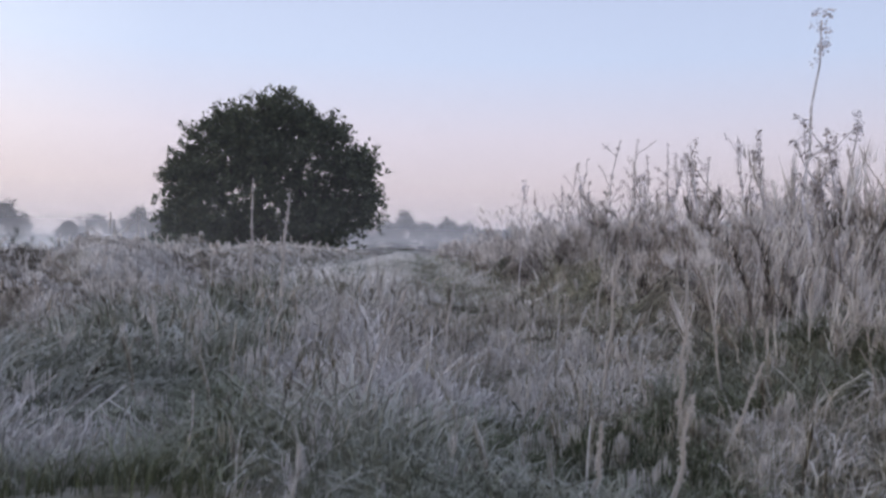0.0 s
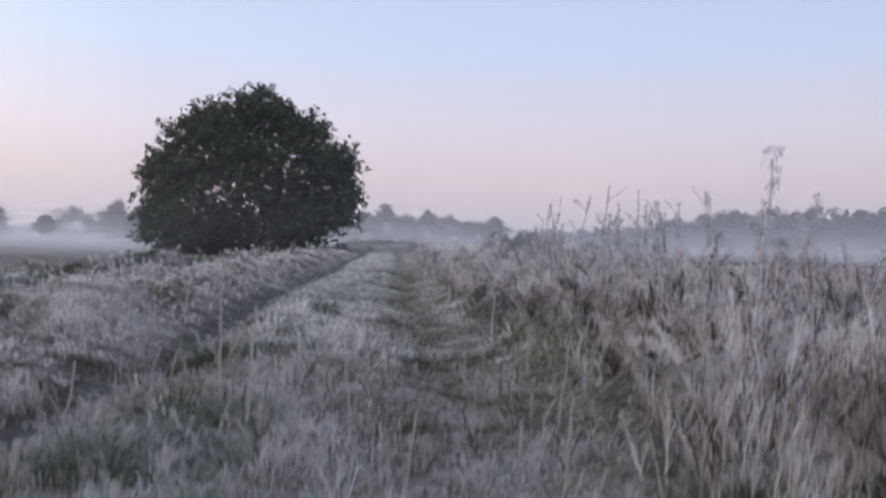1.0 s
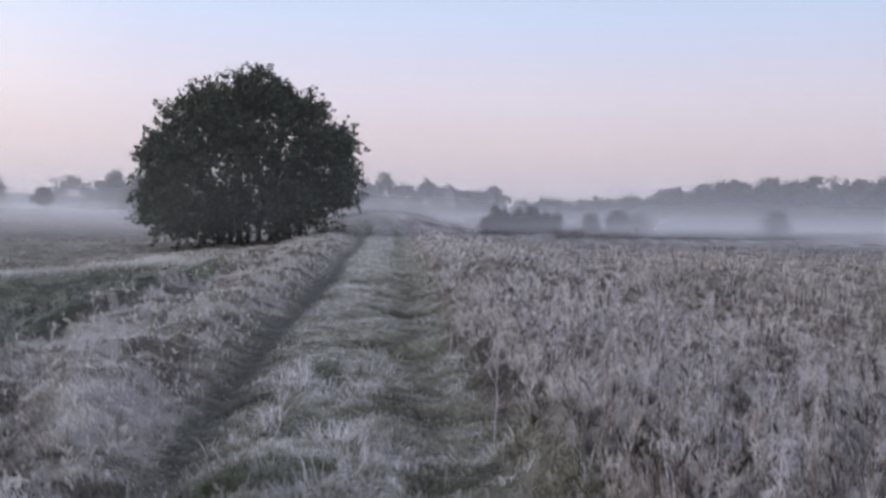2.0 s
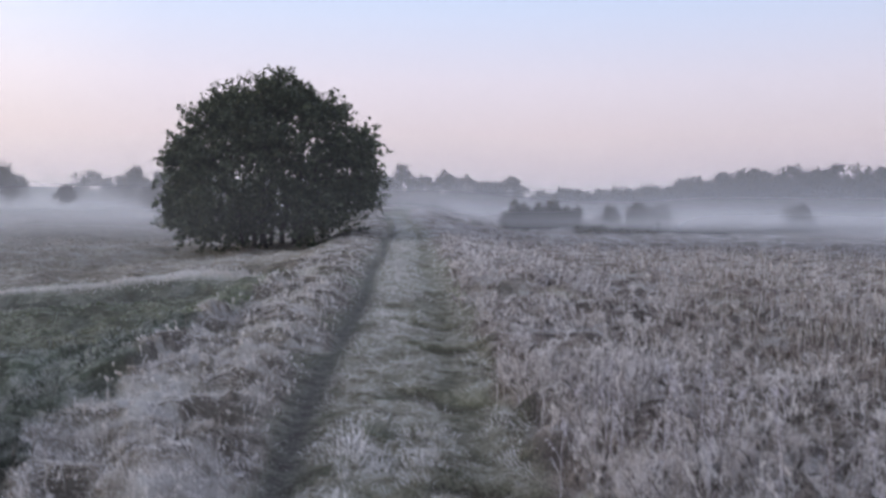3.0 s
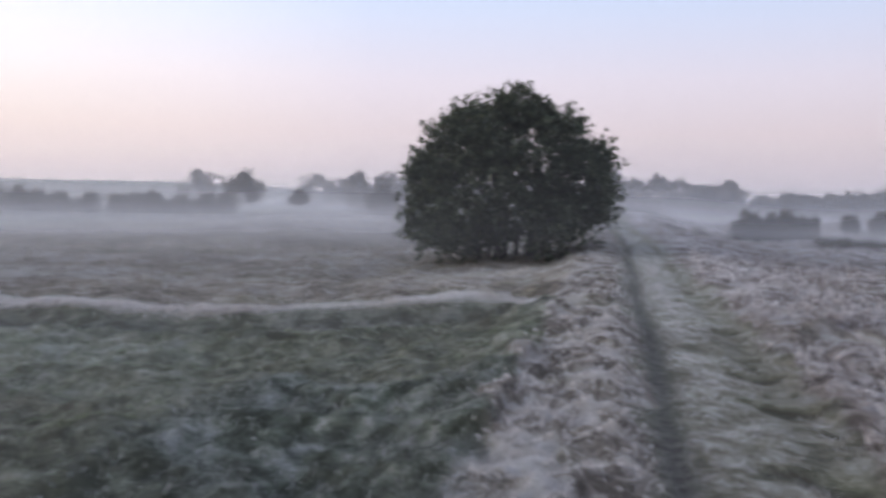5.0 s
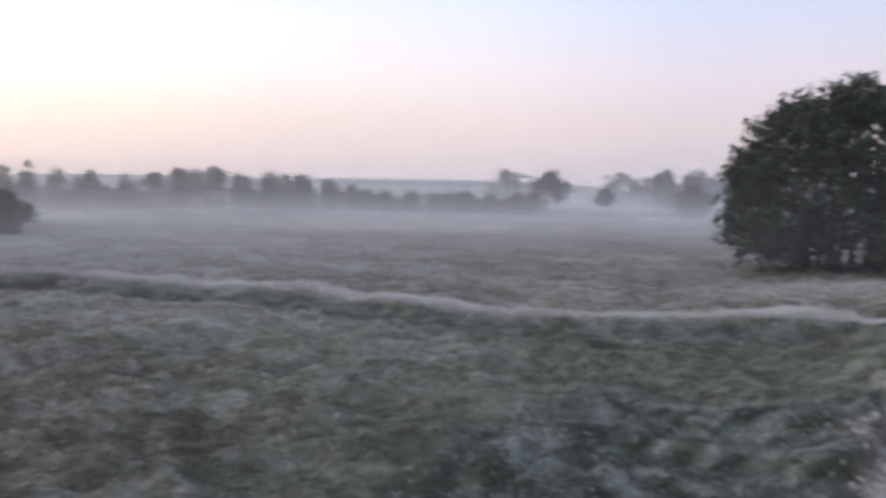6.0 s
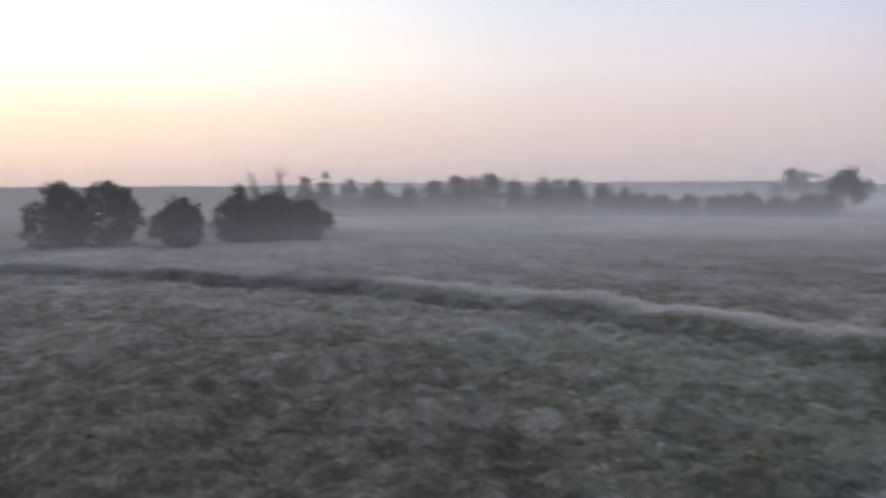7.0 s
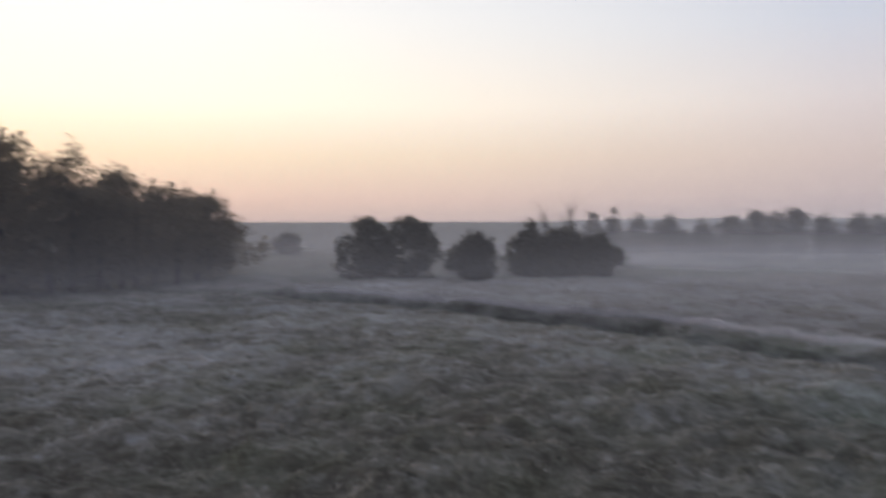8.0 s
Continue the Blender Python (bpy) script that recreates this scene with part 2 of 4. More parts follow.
def tussock(x, y, cell):
    """For each point: offset from the middle of its tuft in 0..1 and the way outwards, and the tuft's own random number."""
    x, y = 0.83 * x - 0.56 * y + 0.5 * cell * vnoise(x / cell * 0.7, y / cell * 0.7), 0.56 * x + 0.83 * y
    i, j = np.floor(x / cell).astype(int), np.floor(y / cell).astype(int)
    cx = (i + 0.38 + 0.24 * LATTICE[i % 256, j % 256]) * cell
    cy = (j + 0.38 + 0.24 * LATTICE[(i + 91) % 256, (j + 37) % 256]) * cell
    return np.hypot(x - cx, y - cy) / cell, np.arctan2(y - cy, x - cx) - 0.593, LATTICE[(i + 13) % 256, (j + 71) % 256]


def dome(x, y, cell):
    """Rounded tufts of uneven height, one to a cell, 0..1."""
    o, _, q = tussock(x, y, cell)
    return (0.25 + 0.75 * q) * np.clip(1 - (o / 0.52) ** 2, 0, 1)


def hum(x, y, size):
    """Uneven matted hummocks about so many metres across, 0..1."""
    x, y = x / size, y / size
    x, y = x + 1.1 * vnoise(x * 0.55 + 17, y * 0.55), y + 1.1 * vnoise(x * 0.55, y * 0.55 + 43)
    n = 0.52 * vnoise(0.8 * x - 0.6 * y, 0.6 * x + 0.8 * y) + 0.3 * vnoise(1.26 * x + 1.68 * y + 9, 1.26 * y - 1.68 * x) + 0.18 * vnoise(4.3 * x + 3, 4.3 * y + 31)
    return step(0.26, 0.74, n)


def dents(x, y, u):
    """Hoof-worn hollows that lie across the track, mostly in its right half."""
    return step(0.64, 0.72, vnoise(x * 1.5 + 20, y * 3.2)) * step(-0.2, 0.2, u) * step(1.3, 1.0, u) * step(3.2, 4.2, y)


def ground_z(x, y):
    u = x - track_x(np.clip(y, 0, 70))
    z = -0.48 * step(-2.5, -4.4, u) - 0.42 * step(-4.0, -12.0, u) - 0.35 * step(2.4, 6.0, u)
    z = z - 0.2 * step(-3, -6, u) * step(25, 42, y) - 0.65 * step(4, 10, u) * step(16, 62, y)
    z = z - 0.10 * np.exp(-((u + RUT) / 0.2) ** 2) - 0.05 * np.exp(-((u - RUT) / 0.2) ** 2)
    z = z + 0.02 * np.exp(-((u + 1.75) / 0.5) ** 2)
    z = z - 0.17 * step(6.5, 3.0, y) * step(-1.0, -1.4, u)
    off = np.clip(np.abs(u) - 1.0, 0, 1)
    z = z + off * (0.20 * (vnoise(x * 0.9, y * 0.9) - 0.5) + 0.12 * (vnoise(x * 2.0 + 40, y * 2.0) - 0.5))
    tuft = np.where(u < -2.6, 0.15 * hum(x, y, 0.45) + 0.20 * hum(x + 3, y - 5, 2.0) + 0.06 * hum(x, y, 0.2), 0.20 * hum(x, y, 0.42) + 0.07 * dome(x + 9, y + 4, 0.29))
    near = 0.35 + 0.65 * step(40, 15, np.hypot(x, y))
    tuft = tuft * (1 - 0.75 * np.exp(-((ridge_dist(x, y) - 0.3) / 1.3) ** 2) * step(-2.8, -5, x))
    z = z + tuft * near * step(0.98, 1.35, np.abs(u)) + 0.05 * dome(x, y * 1.6, 0.34) * np.exp(-(u / 0.5) ** 2)
    z = z + 0.014 * (vnoise(x * 3, y * 3 + 90) - 0.5) - 0.085 * dents(x, y, u)
    d = ridge_dist(x, y)
    left = step(-2.8, -5, x) * step(-60, -44, x)
    z = z + left * (0.32 * np.exp(-((d - 0.5) / 0.8) ** 2) - 0.42 * np.exp(-((d + 1.6) / 1.2) ** 2))
    r = np.hypot(x, y)
    az = np.degrees(np.arctan2(-x, y))
    z = z + 0.16 * step(8, 40, r) * (vnoise(x * 0.12 + 3, y * 0.12) - 0.5) * step(2.5, 6, np.abs(u))
    rise = step(54, 64, az) * step(150, 125, az)
    z = z + step(230, 600, r) * (1.5 + 7 * step(12, 30, az) - 7 * rise) - 0.5 * step(100, 300, r) * (1 - rise)
    z = z + rise * step(104, 230, r) * (4.0 + 0.5 * vnoise(az * 0.2, az * 0))
    return z


def mesh_object(name, verts, faces_flat, sizes, mat, uv=None, smooth=False):
    me = bpy.data.meshes.new(name)
    nv = len(verts)
    me.vertices.add(nv)
    me.vertices.foreach_set("co", np.asarray(verts, np.float32).ravel())
    me.loops.add(len(faces_flat))
    me.loops.foreach_set("vertex_index", np.asarray(faces_flat, np.int32))
    me.polygons.add(len(sizes))
    starts = np.concatenate([[0], np.cumsum(sizes)[:-1]])
    me.polygons.foreach_set("loop_start", starts.astype(np.int32))
    if uv is not None:
        layer = me.uv_layers.new(name="UVMap")
        layer.data.foreach_set("uv", np.asarray(uv, np.float32)[np.asarray(faces_flat)].ravel())
    if smooth:
        me.polygons.foreach_set("use_smooth", np.ones(len(sizes), bool))
    me.update(calc_edges=True)
    me.materials.append(mat)
    return new(name, me)


def meadow_rime_haze(x, y):
    """How white the tufts of the meadow are: their tops catch the frost; the paling far out is frost and painted mist
    haze.
    """
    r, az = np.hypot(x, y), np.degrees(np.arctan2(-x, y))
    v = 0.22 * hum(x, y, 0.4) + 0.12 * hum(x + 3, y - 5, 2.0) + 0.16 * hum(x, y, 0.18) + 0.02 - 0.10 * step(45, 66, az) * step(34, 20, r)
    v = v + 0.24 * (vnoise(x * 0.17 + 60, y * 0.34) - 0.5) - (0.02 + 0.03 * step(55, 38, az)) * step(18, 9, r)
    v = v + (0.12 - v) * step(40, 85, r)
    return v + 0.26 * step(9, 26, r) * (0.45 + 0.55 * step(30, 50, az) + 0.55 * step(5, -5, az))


def turf(x, y):
    """The colour of what grows at each place, and how pale it is: frost on the tops, painted shade in the gaps, a touch
    of mist far out.
    """
    u0 = x - track_x(np.clip(y, 0, 70))
    u = u0 + 0.55 * (vnoise(x * 1.1 + 7, y * 1.1) - 0.5)
    d, r, az = ridge_dist(x, y), np.hypot(x, y), np.degrees(np.arctan2(-x, y))
    dry = step(38, 62, az + 22 * (vnoise(x * 0.3, y * 0.3 + 80) - 0.5))
    dry = dry * (0.35 + 0.65 * step(9, 17, r))
    col = np.array([0.25, 0.252, 0.192])[None] * (1 - dry)[:, None] + np.array([0.225, 0.205, 0.155])[None] * dry[:, None]
    rime = meadow_rime_haze(x, y)

    def lay(w, tone, frost):
        nonlocal col, rime
        col = col * (1 - w[:, None]) + np.array(tone)[None] * w[:, None]
        rime = rime * (1 - w) + frost * w

    edge = bank_edge(y)
    side = step(0.15, -0.15, u - edge)
    rime = rime - 0.13 * step(-9, -3, d) * step(0.2, -0.4, d) * step(12, 18, r)
    lay(side * step(0.4, 1.0, d) * step(-60, -50, x), (0.30, 0.265, 0.215), meadow_rime_haze(x, y) - 0.17 * step(7.0, 1.5, d) + 0.05 * step(48, 58, az))
    lay(step(-7.8, -6.6, x + 1.5 * (vnoise(x * 0.7, y * 0.7) - 0.5)) * step(12.2, 11.0, y + 2.5 * (vnoise(x * 0.8 + 9, y * 0.8) - 0.5)) * side, (0.165, 0.18, 0.14), 0.55 * hum(x, y, 0.34) + 0.02 - 0.25 * step(9, 5, y))
    lay(side * np.exp(-((d + 1.5) / 1.35) ** 2) * step(-54, -46, x), (0.20, 0.195, 0.165), 0.4 * hum(x, y, 0.4) + 0.0)
    lay(side * np.exp(-((d - 0.35) / 0.2) ** 2) * step(-54, -44, x) * (0.55 + 0.45 * step(0.3, 0.6, vnoise(x * 0.35 + 5, y * 0))), (0.58, 0.54, 0.49), 0.82 + 0.5 * (vnoise(x * 0.9, y * 2) - 0.5))
    lay(step(1.1, 1.3, u), (0.33, 0.285, 0.25), 0.6 * hum(x, y, 0.45) + 0.2 * step(10, 28, r) - 0.1 * step(3.5, 5.0, u))
    lay(step(-0.9, -1.1, u) * step(-0.2, 0.05, u - edge), (0.36, 0.32, 0.27), 0.75 * hum(x, y, 0.38) + 0.2 * dome(x + 9, y + 4, 0.29) - 0.12 - 0.2 * step(-1.5, -1.05, u))
    on = step(-1.1, -0.95, u) * step(1.3, 1.1, u)
    lay(on, (0.25, 0.235, 0.175), 0.14 + 0.3 * hum(x, y * 1.3, 0.26) + 0.14 * np.exp(-(u0 / 0.35) ** 2) - 0.25 * dents(x, y, u) + 0.2 * step(8, 25, y))
    lay(on * np.exp(-((u0 + RUT) / 0.21) ** 2), (0.225, 0.215, 0.185), 0.16 + 0.15 * step(10, 30, y))
    return col, np.clip(rime, 0, 1)


def make_ground():
    rr = np.concatenate([np.geomspace(0.25, 1.2, 24, endpoint=False), np.geomspace(1.2, 34, 400, endpoint=False), np.geomspace(34, 70, 50, endpoint=False), np.geomspace(70, 3500, 56)])
    aa = np.radians(np.concatenate([np.linspace(-130, 50, 400, endpoint=False), np.linspace(50, 230, 30, endpoint=False)]))
    nr, na = len(rr), len(aa)
    R, A = np.meshgrid(rr, aa, indexing="ij")
    x, y = np.concatenate([[0], (R * np.sin(A)).ravel()]), np.concatenate([[0], (R * np.cos(A)).ravel()])
    v = np.stack([x, y, ground_z(x, y)], 1)
    i, j = np.meshgrid(np.arange(nr - 1), np.arange(na), indexing="ij")
    k = (j + 1) % na
    q = np.stack([1 + i * na + j, 1 + i * na + k, 1 + (i + 1) * na + k, 1 + (i + 1) * na + j], -1).reshape(-1, 4)[:, ::-1]
    j = np.arange(na)
    t = np.stack([np.zeros(na, int), 1 + j, 1 + (j + 1) % na], 1)[:, ::-1]
    flat = np.concatenate([q.ravel(), t.ravel()])
    ob = mesh_object("ground", v, flat, np.array([4] * len(q) + [3] * na), M_EARTH, smooth=True)
    col, rime = turf(x, y)
    layer = ob.data.attributes.new("growth", "FLOAT_COLOR", "POINT")
    layer.data.foreach_set("color", np.concatenate([col, np.ones((len(x), 1))], 1).astype(np.float32).ravel())
    layer = ob.data.attributes.new("rime", "FLOAT", "POINT")
    layer.data.foreach_set("value", rime.astype(np.float32))
    return tagged(ob, "frosted meadow ground with a worn farm track", "ground", kind="structure")


make_ground()

# ---- grass ----


def blades(name, x, y, z, h, w, lean, turn, mat, droop=0.35, levels=2, crest=0.4):
    """Many arched, tapering blades in one mesh. lean: how far the tip goes sideways, turn: the way it goes,
    droop: how far the tip hangs, crest: how pale it is for its place, 0..1: frost on tuft tops, painted shade in the
    gaps."""
    n = len(x)
    face = rng.random(n) * 2 * np.pi
    px, py = np.cos(face) * w / 2, np.sin(face) * w / 2
    dx, dy = np.cos(turn) * lean, np.sin(turn) * lean
    sag = droop * np.clip(lean / np.maximum(h, 1e-3), 0, 1.4)
    v = np.empty((n, 2 * levels + 1, 3), np.float32)
    for k in range(levels + 1):
        s = k / levels
        out, up, ws = s ** 1.5, h * (s * (1 + 0.35 * (1 - s)) - sag * s ** 3), 1 - 0.35 * s
        if k < levels:
            v[:, 2 * k, 0], v[:, 2 * k, 1] = x + dx * out - px * ws, y + dy * out - py * ws
            v[:, 2 * k + 1, 0], v[:, 2 * k + 1, 1] = x + dx * out + px * ws, y + dy * out + py * ws
            v[:, 2 * k, 2] = v[:, 2 * k + 1, 2] = z + up - 0.02 * (k == 0)
        else:
            v[:, 2 * k, 0], v[:, 2 * k, 1], v[:, 2 * k, 2] = x + dx, y + dy, z + up
    m = 2 * levels + 1
    base = (np.arange(n) * m)[:, None]
    quads = [base + np.array([[2 * k, 2 * k + 1, 2 * k + 3, 2 * k + 2]]) for k in range(levels - 1)]
    f = np.concatenate(quads + [base + np.array([[m - 3, m - 2, m - 1]])], 1).ravel()
    uv = np.empty((n, m, 2), np.float32)
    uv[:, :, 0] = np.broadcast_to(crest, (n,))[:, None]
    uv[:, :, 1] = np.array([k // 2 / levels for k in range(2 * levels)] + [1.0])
    return mesh_object(name, v.reshape(-1, 3), f, np.tile([4] * (levels - 1) + [3], n), mat, uv.reshape(-1, 2))


def sow(n, r0, r1, a0, a1, knee):
    """Points round the start of the track, thinning with distance; a0..a1: degrees to the left of the track."""
    grid = np.geomspace(r0, r1, 4000)
    dens = grid * grid / (grid * grid + knee * knee)
    cum = np.cumsum(dens)
    r = np.interp(rng.random(n), cum / cum[-1], grid)
    a = np.radians(a0 + (a1 - a0) * rng.random(n))
    return -r * np.sin(a), r * np.cos(a), r


def grow():
    x, y, r = sow(640000, 0.8, 62.0, -46, 122, 2.4)
    # the bank is thick with fine grass
    ex, ey, er = sow(170000, 1.5, 30.0, 1, 80, 3.0)
    more = (ex < -1.1) & (ex > -2.95)
    nx, ny, nr = sow(34000, 0.8, 4.6, -50, 50, 2.0)
    x, y, r = np.concatenate([x + 0.25, ex[more], nx + 0.25]), np.concatenate([y, ey[more], ny]), np.concatenate([r, er[more], nr])
    u0 = x - track_x(np.clip(y, 0, 70))
    u = u0 + 0.55 * (vnoise(x * 1.1 + 7, y * 1.1) - 0.5)
    z = ground_z(x, y)
    scale = np.where(r < 3, 0.28 + 0.24 * r, np.maximum(1.0, r / 5.5))
    k = rng.random(len(x))
    d, edge = ridge_dist(x, y), bank_edge(y)
    lip = (d > 0.05) & (d < 0.4) & (x < -3.2) & (x > -50)
    ditch = (d <= 0.05) & (d > -3.0) & (x < -3.2) & (x > -50)
    thicket = (x + 1.5 * (vnoise(x * 0.7, y * 0.7) - 0.5) > -7.2) & (y + 2.5 * (vnoise(x * 0.8 + 9, y * 0.8) - 0.5) < 11.5) & (u < edge)
    dark_spot = ((vnoise(x * 1.9 + 5, y * 1.9) > 0.74 - 0.10 * step(3.4, 2.0, y)) & (x < 0.85)) | ((x + 0.5 * vnoise(x * 5, y * 5) < 0.35) & (y < 1.35))
    for cx, cy, cr in ((0.62, 1.08, 0.3), (0.0, 1.35, 0.3), (1.15, 1.45, 0.28), (0.25, 1.0, 0.14)):
        dark_spot = dark_spot | (np.hypot(x - cx, y - cy) < cr * (0.6 + 0.8 * vnoise(x * 6, y * 6)))
    dark_spot = dark_spot | (dents(x, y, u) > 0.4)
    dry = step(38, 66, np.degrees(np.arctan2(-x, y))) * 1.3 + 0.7 * (vnoise(x * 0.3, y * 0.3 + 80) - 0.5) > 0.5
    zones = {
        "track_grass": (u > -1.02) & (u < 1.18) & ~((r < 16) & dark_spot) & (y >= 4.2 + 1.5 * (vnoise(x * 2, y * 2) - 0.5)) & (k > (0.8 - 0.3 * step(4.0, 2.5, y)) * np.exp(-((u0 + RUT) / 0.2) ** 2) + 0.55 * np.exp(-((u0 - RUT) / 0.22) ** 2)),
        "bank_grass": ((u <= -1.02) & (u > edge)) | (lip & (u <= edge)),
        "near_grass": (u > -1.02) & (u < 1.18) & (k > 0.85 * step(1.5, 2.2, y) * np.exp(-((u0 + RUT) / 0.22) ** 2)) & (y < 4.2 + 1.5 * (vnoise(x * 2, y * 2) - 0.5)) & ~dark_spot,
        "green_grass": (u > -1.02) & (u < 1.18) & (r < 16) & dark_spot & ((dents(x, y, u) < 0.4) | (k < 0.35)),
        "thicket_grass": (u <= edge) & thicket & (k < 0.55),
        "ditch_grass": (u <= edge) & ditch & ~thicket & ((d < -0.35) | (k < 0.5)),
        "meadow_grass": (u <= edge) & ~lip & ~ditch & ~thicket & (d < 0.75) & ((r > 6) | (k < 0.3)) & ~dry,
        "dry_grass": (u <= edge) & ~lip & ~ditch & ~thicket & (d < 0.75) & ((r > 6) | (k < 0.3)) & dry,
        "rough_grass": (u <= edge) & ~lip & ~ditch & (d >= 0.75),
        "brown_reed": (u >= 1.18) & (u > 5.0 + 2.6 * (vnoise(x * 0.4, y * 0.4 + 30) - 0.5)),
        "reed_grass": (u >= 1.18) & ((k < 0.45) | (y > 5.5)) & (u <= 5.0 + 2.6 * (vnoise(x * 0.4, y * 0.4 + 30) - 0.5)),
    }
    for name, sel in zones.items():
        X, Y, Z, U, S, K = x[sel], y[sel], z[sel], u[sel], scale[sel], k[sel]
        n = len(X)
        swell = vnoise(X * 0.8 + 11, Y * 0.8)
        if name in ("track_grass", "near_grass", "green_grass"):
            o, t, q = tussock(X, Y * 1.6, 0.34)
            crest = np.clip(0.25 + 0.4 * q - 0.3 * o + 0.35 * (swell - 0.5), 0, 1)
            V = u0[sel]
            rut = np.exp(-((V + RUT) / 0.25) ** 2) + 0.7 * np.exp(-((V - RUT) / 0.25) ** 2)
            crest = np.clip(crest - 0.3 * rut * step(2.0, 5.0, Y) + 0.1 * step(2.6, 1.4, Y) + 0.18 * np.exp(-(V / 0.3) ** 2), 0, 1)
            h = (0.03 + 0.09 * q ** 1.5) * (0.5 + K) * (1 - 0.9 * np.clip(rut, 0, 1)) * (1.3 - 0.9 * o)
            h = h * (1 - 0.1 * step(3.6, 1.4, Y))
            w, mat, droop, flop = 0.0036, M_TRACK, 0.3, 1.9
            label = "short grey-green frosted grass on the worn track"
            if name == "near_grass":
                h = h * (0.5 + 0.25 * step(1.7, 1.1, Y) + 0.6 * (K > 0.94))
                mat, flop, label = M_NEAR, 1.5, "tangled dry grass with frost on the track"
            if name == "green_grass":
                h, mat, label = h * 1.05 + 0.01, M_GREEN, "green grass tufts with little frost on the track"
        elif name == "bank_grass":
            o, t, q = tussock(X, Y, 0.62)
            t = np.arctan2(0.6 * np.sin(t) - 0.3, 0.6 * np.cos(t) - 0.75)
            # high values frost the tuft tops, low ones paint the shade between them
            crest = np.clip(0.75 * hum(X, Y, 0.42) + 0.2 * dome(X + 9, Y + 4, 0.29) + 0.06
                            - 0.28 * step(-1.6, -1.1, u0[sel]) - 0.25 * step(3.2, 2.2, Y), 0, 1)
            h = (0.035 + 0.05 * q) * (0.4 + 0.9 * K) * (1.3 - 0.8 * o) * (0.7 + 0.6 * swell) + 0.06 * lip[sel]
            w, mat, droop, flop = 0.0034, M_BANK, 0.3, 1.5
            label = "white frosted tussock grass along the track"
        elif name == "thicket_grass":
            o, t, q = tussock(X, Y, 0.36)
            crest = np.clip(0.1 + 0.8 * q * (1 - 1.3 * o) + 0.3 * (swell - 0.5), 0, 1)
            h = (0.07 + 0.16 * q) * (0.4 + 0.9 * K) * (1.3 - 0.8 * o)
            w, mat, droop, flop = 0.0050, M_THICKET, 0.35, 1.7
            label = "dark tangled weeds with frosted tips in the hollow"
        elif name in ("meadow_grass", "dry_grass", "ditch_grass", "rough_grass"):
            o, t, q = tussock(X, Y, 0.45)
            crest = np.clip(meadow_rime_haze(X, Y), 0, 1)
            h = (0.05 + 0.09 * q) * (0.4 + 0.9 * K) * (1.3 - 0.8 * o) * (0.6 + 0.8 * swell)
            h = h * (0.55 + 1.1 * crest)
            w, mat, droop, flop = 0.0050, M_FIELD, 0.35, 1.2
            label = "hummocky green meadow grass dusted with frost"
            if name == "ditch_grass":
                crest = np.clip(0.6 * crest - 0.15, 0, 1)
                mat, label = M_THICKET, "dark frosted grass on the side of an old ditch"
            if name == "dry_grass":
                mat, label = M_DRY, "hummocky dry meadow grass dusted with frost"
            if name == "rough_grass":
                mat, label = M_ROUGH, "rough brownish meadow grass grey with frost"
        else:
            o, t, q = tussock(X, Y, 0.6)
            full = 0.25 + 0.75 * step(0.32, 0.50, vnoise(X * 1.1 + 50, Y * 1.1))
            rise = 0.10 + (0.24 - 0.08 * step(5.0, 3.0, Y)) * step(1.1, 2.3, U) - 0.05 * step(2.8, 5.0, U)
            h = 0.72 * rise * (0.15 + 0.95 * q ** 1.5) * (0.35 + 0.9 * K) * (1.5 - 1.2 * o) * (0.6 + 0.8 * swell)
            w, mat, droop, flop = 0.0036, M_REED, 0.4, 1.25
            label = "tall frosted reeds and dry grass beside the track"
            if name == "brown_reed":
                mat, label = M_BROWN, "brown reed field powdered with frost"
            h = 0.72 * h * (0.5 + 0.5 * full)
            h = h * (1 - 0.45 * step(6.0, 3.0, Y)) * (1 - 0.5 * step(2.3, 1.7, Y))
            crest = np.clip(0.1 - 0.22 * step(4.2, 2.4, Y) + q * (1.15 - 1.6 * o) + 0.3 * (swell - 0.5) + 0.32 * np.exp(-((U - 2.9) / 0.8) ** 2) - 0.12 * step(2.1, 1.5, U) - 0.14 * (name == "brown_reed"), 0, 1) * full
        # darker a few metres ahead; paler far out, apart from the meadow grass
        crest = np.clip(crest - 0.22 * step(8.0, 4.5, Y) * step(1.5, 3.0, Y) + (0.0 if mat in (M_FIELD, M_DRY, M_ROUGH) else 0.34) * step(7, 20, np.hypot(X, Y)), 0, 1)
        h = np.maximum(h, 0.012)
        turn = t + rng.normal(0, 1, n) * np.where(np.hypot(X, Y) < 3.5, 1.8, 0.85) + 1.6 * (vnoise(X * 3.1, Y * 3.1) - 0.5) + 1.2 * (vnoise(X * 9 + 5, Y * 9) - 0.5)
        lean = h * (0.2 + flop * (0.9 * o + 0.55 * rng.random(n)))
        width = w * S * (0.55 + 0.9 * rng.random(n))
        dist = np.hypot(X, Y)
        for pick, levels in ((dist < 3.5, 3), ((dist >= 3.5) & (dist < 7), 2), (dist >= 7, 1)):
            if not pick.any():
                continue
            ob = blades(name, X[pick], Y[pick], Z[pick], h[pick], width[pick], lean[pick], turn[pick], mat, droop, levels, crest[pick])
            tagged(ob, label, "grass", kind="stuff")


grow()


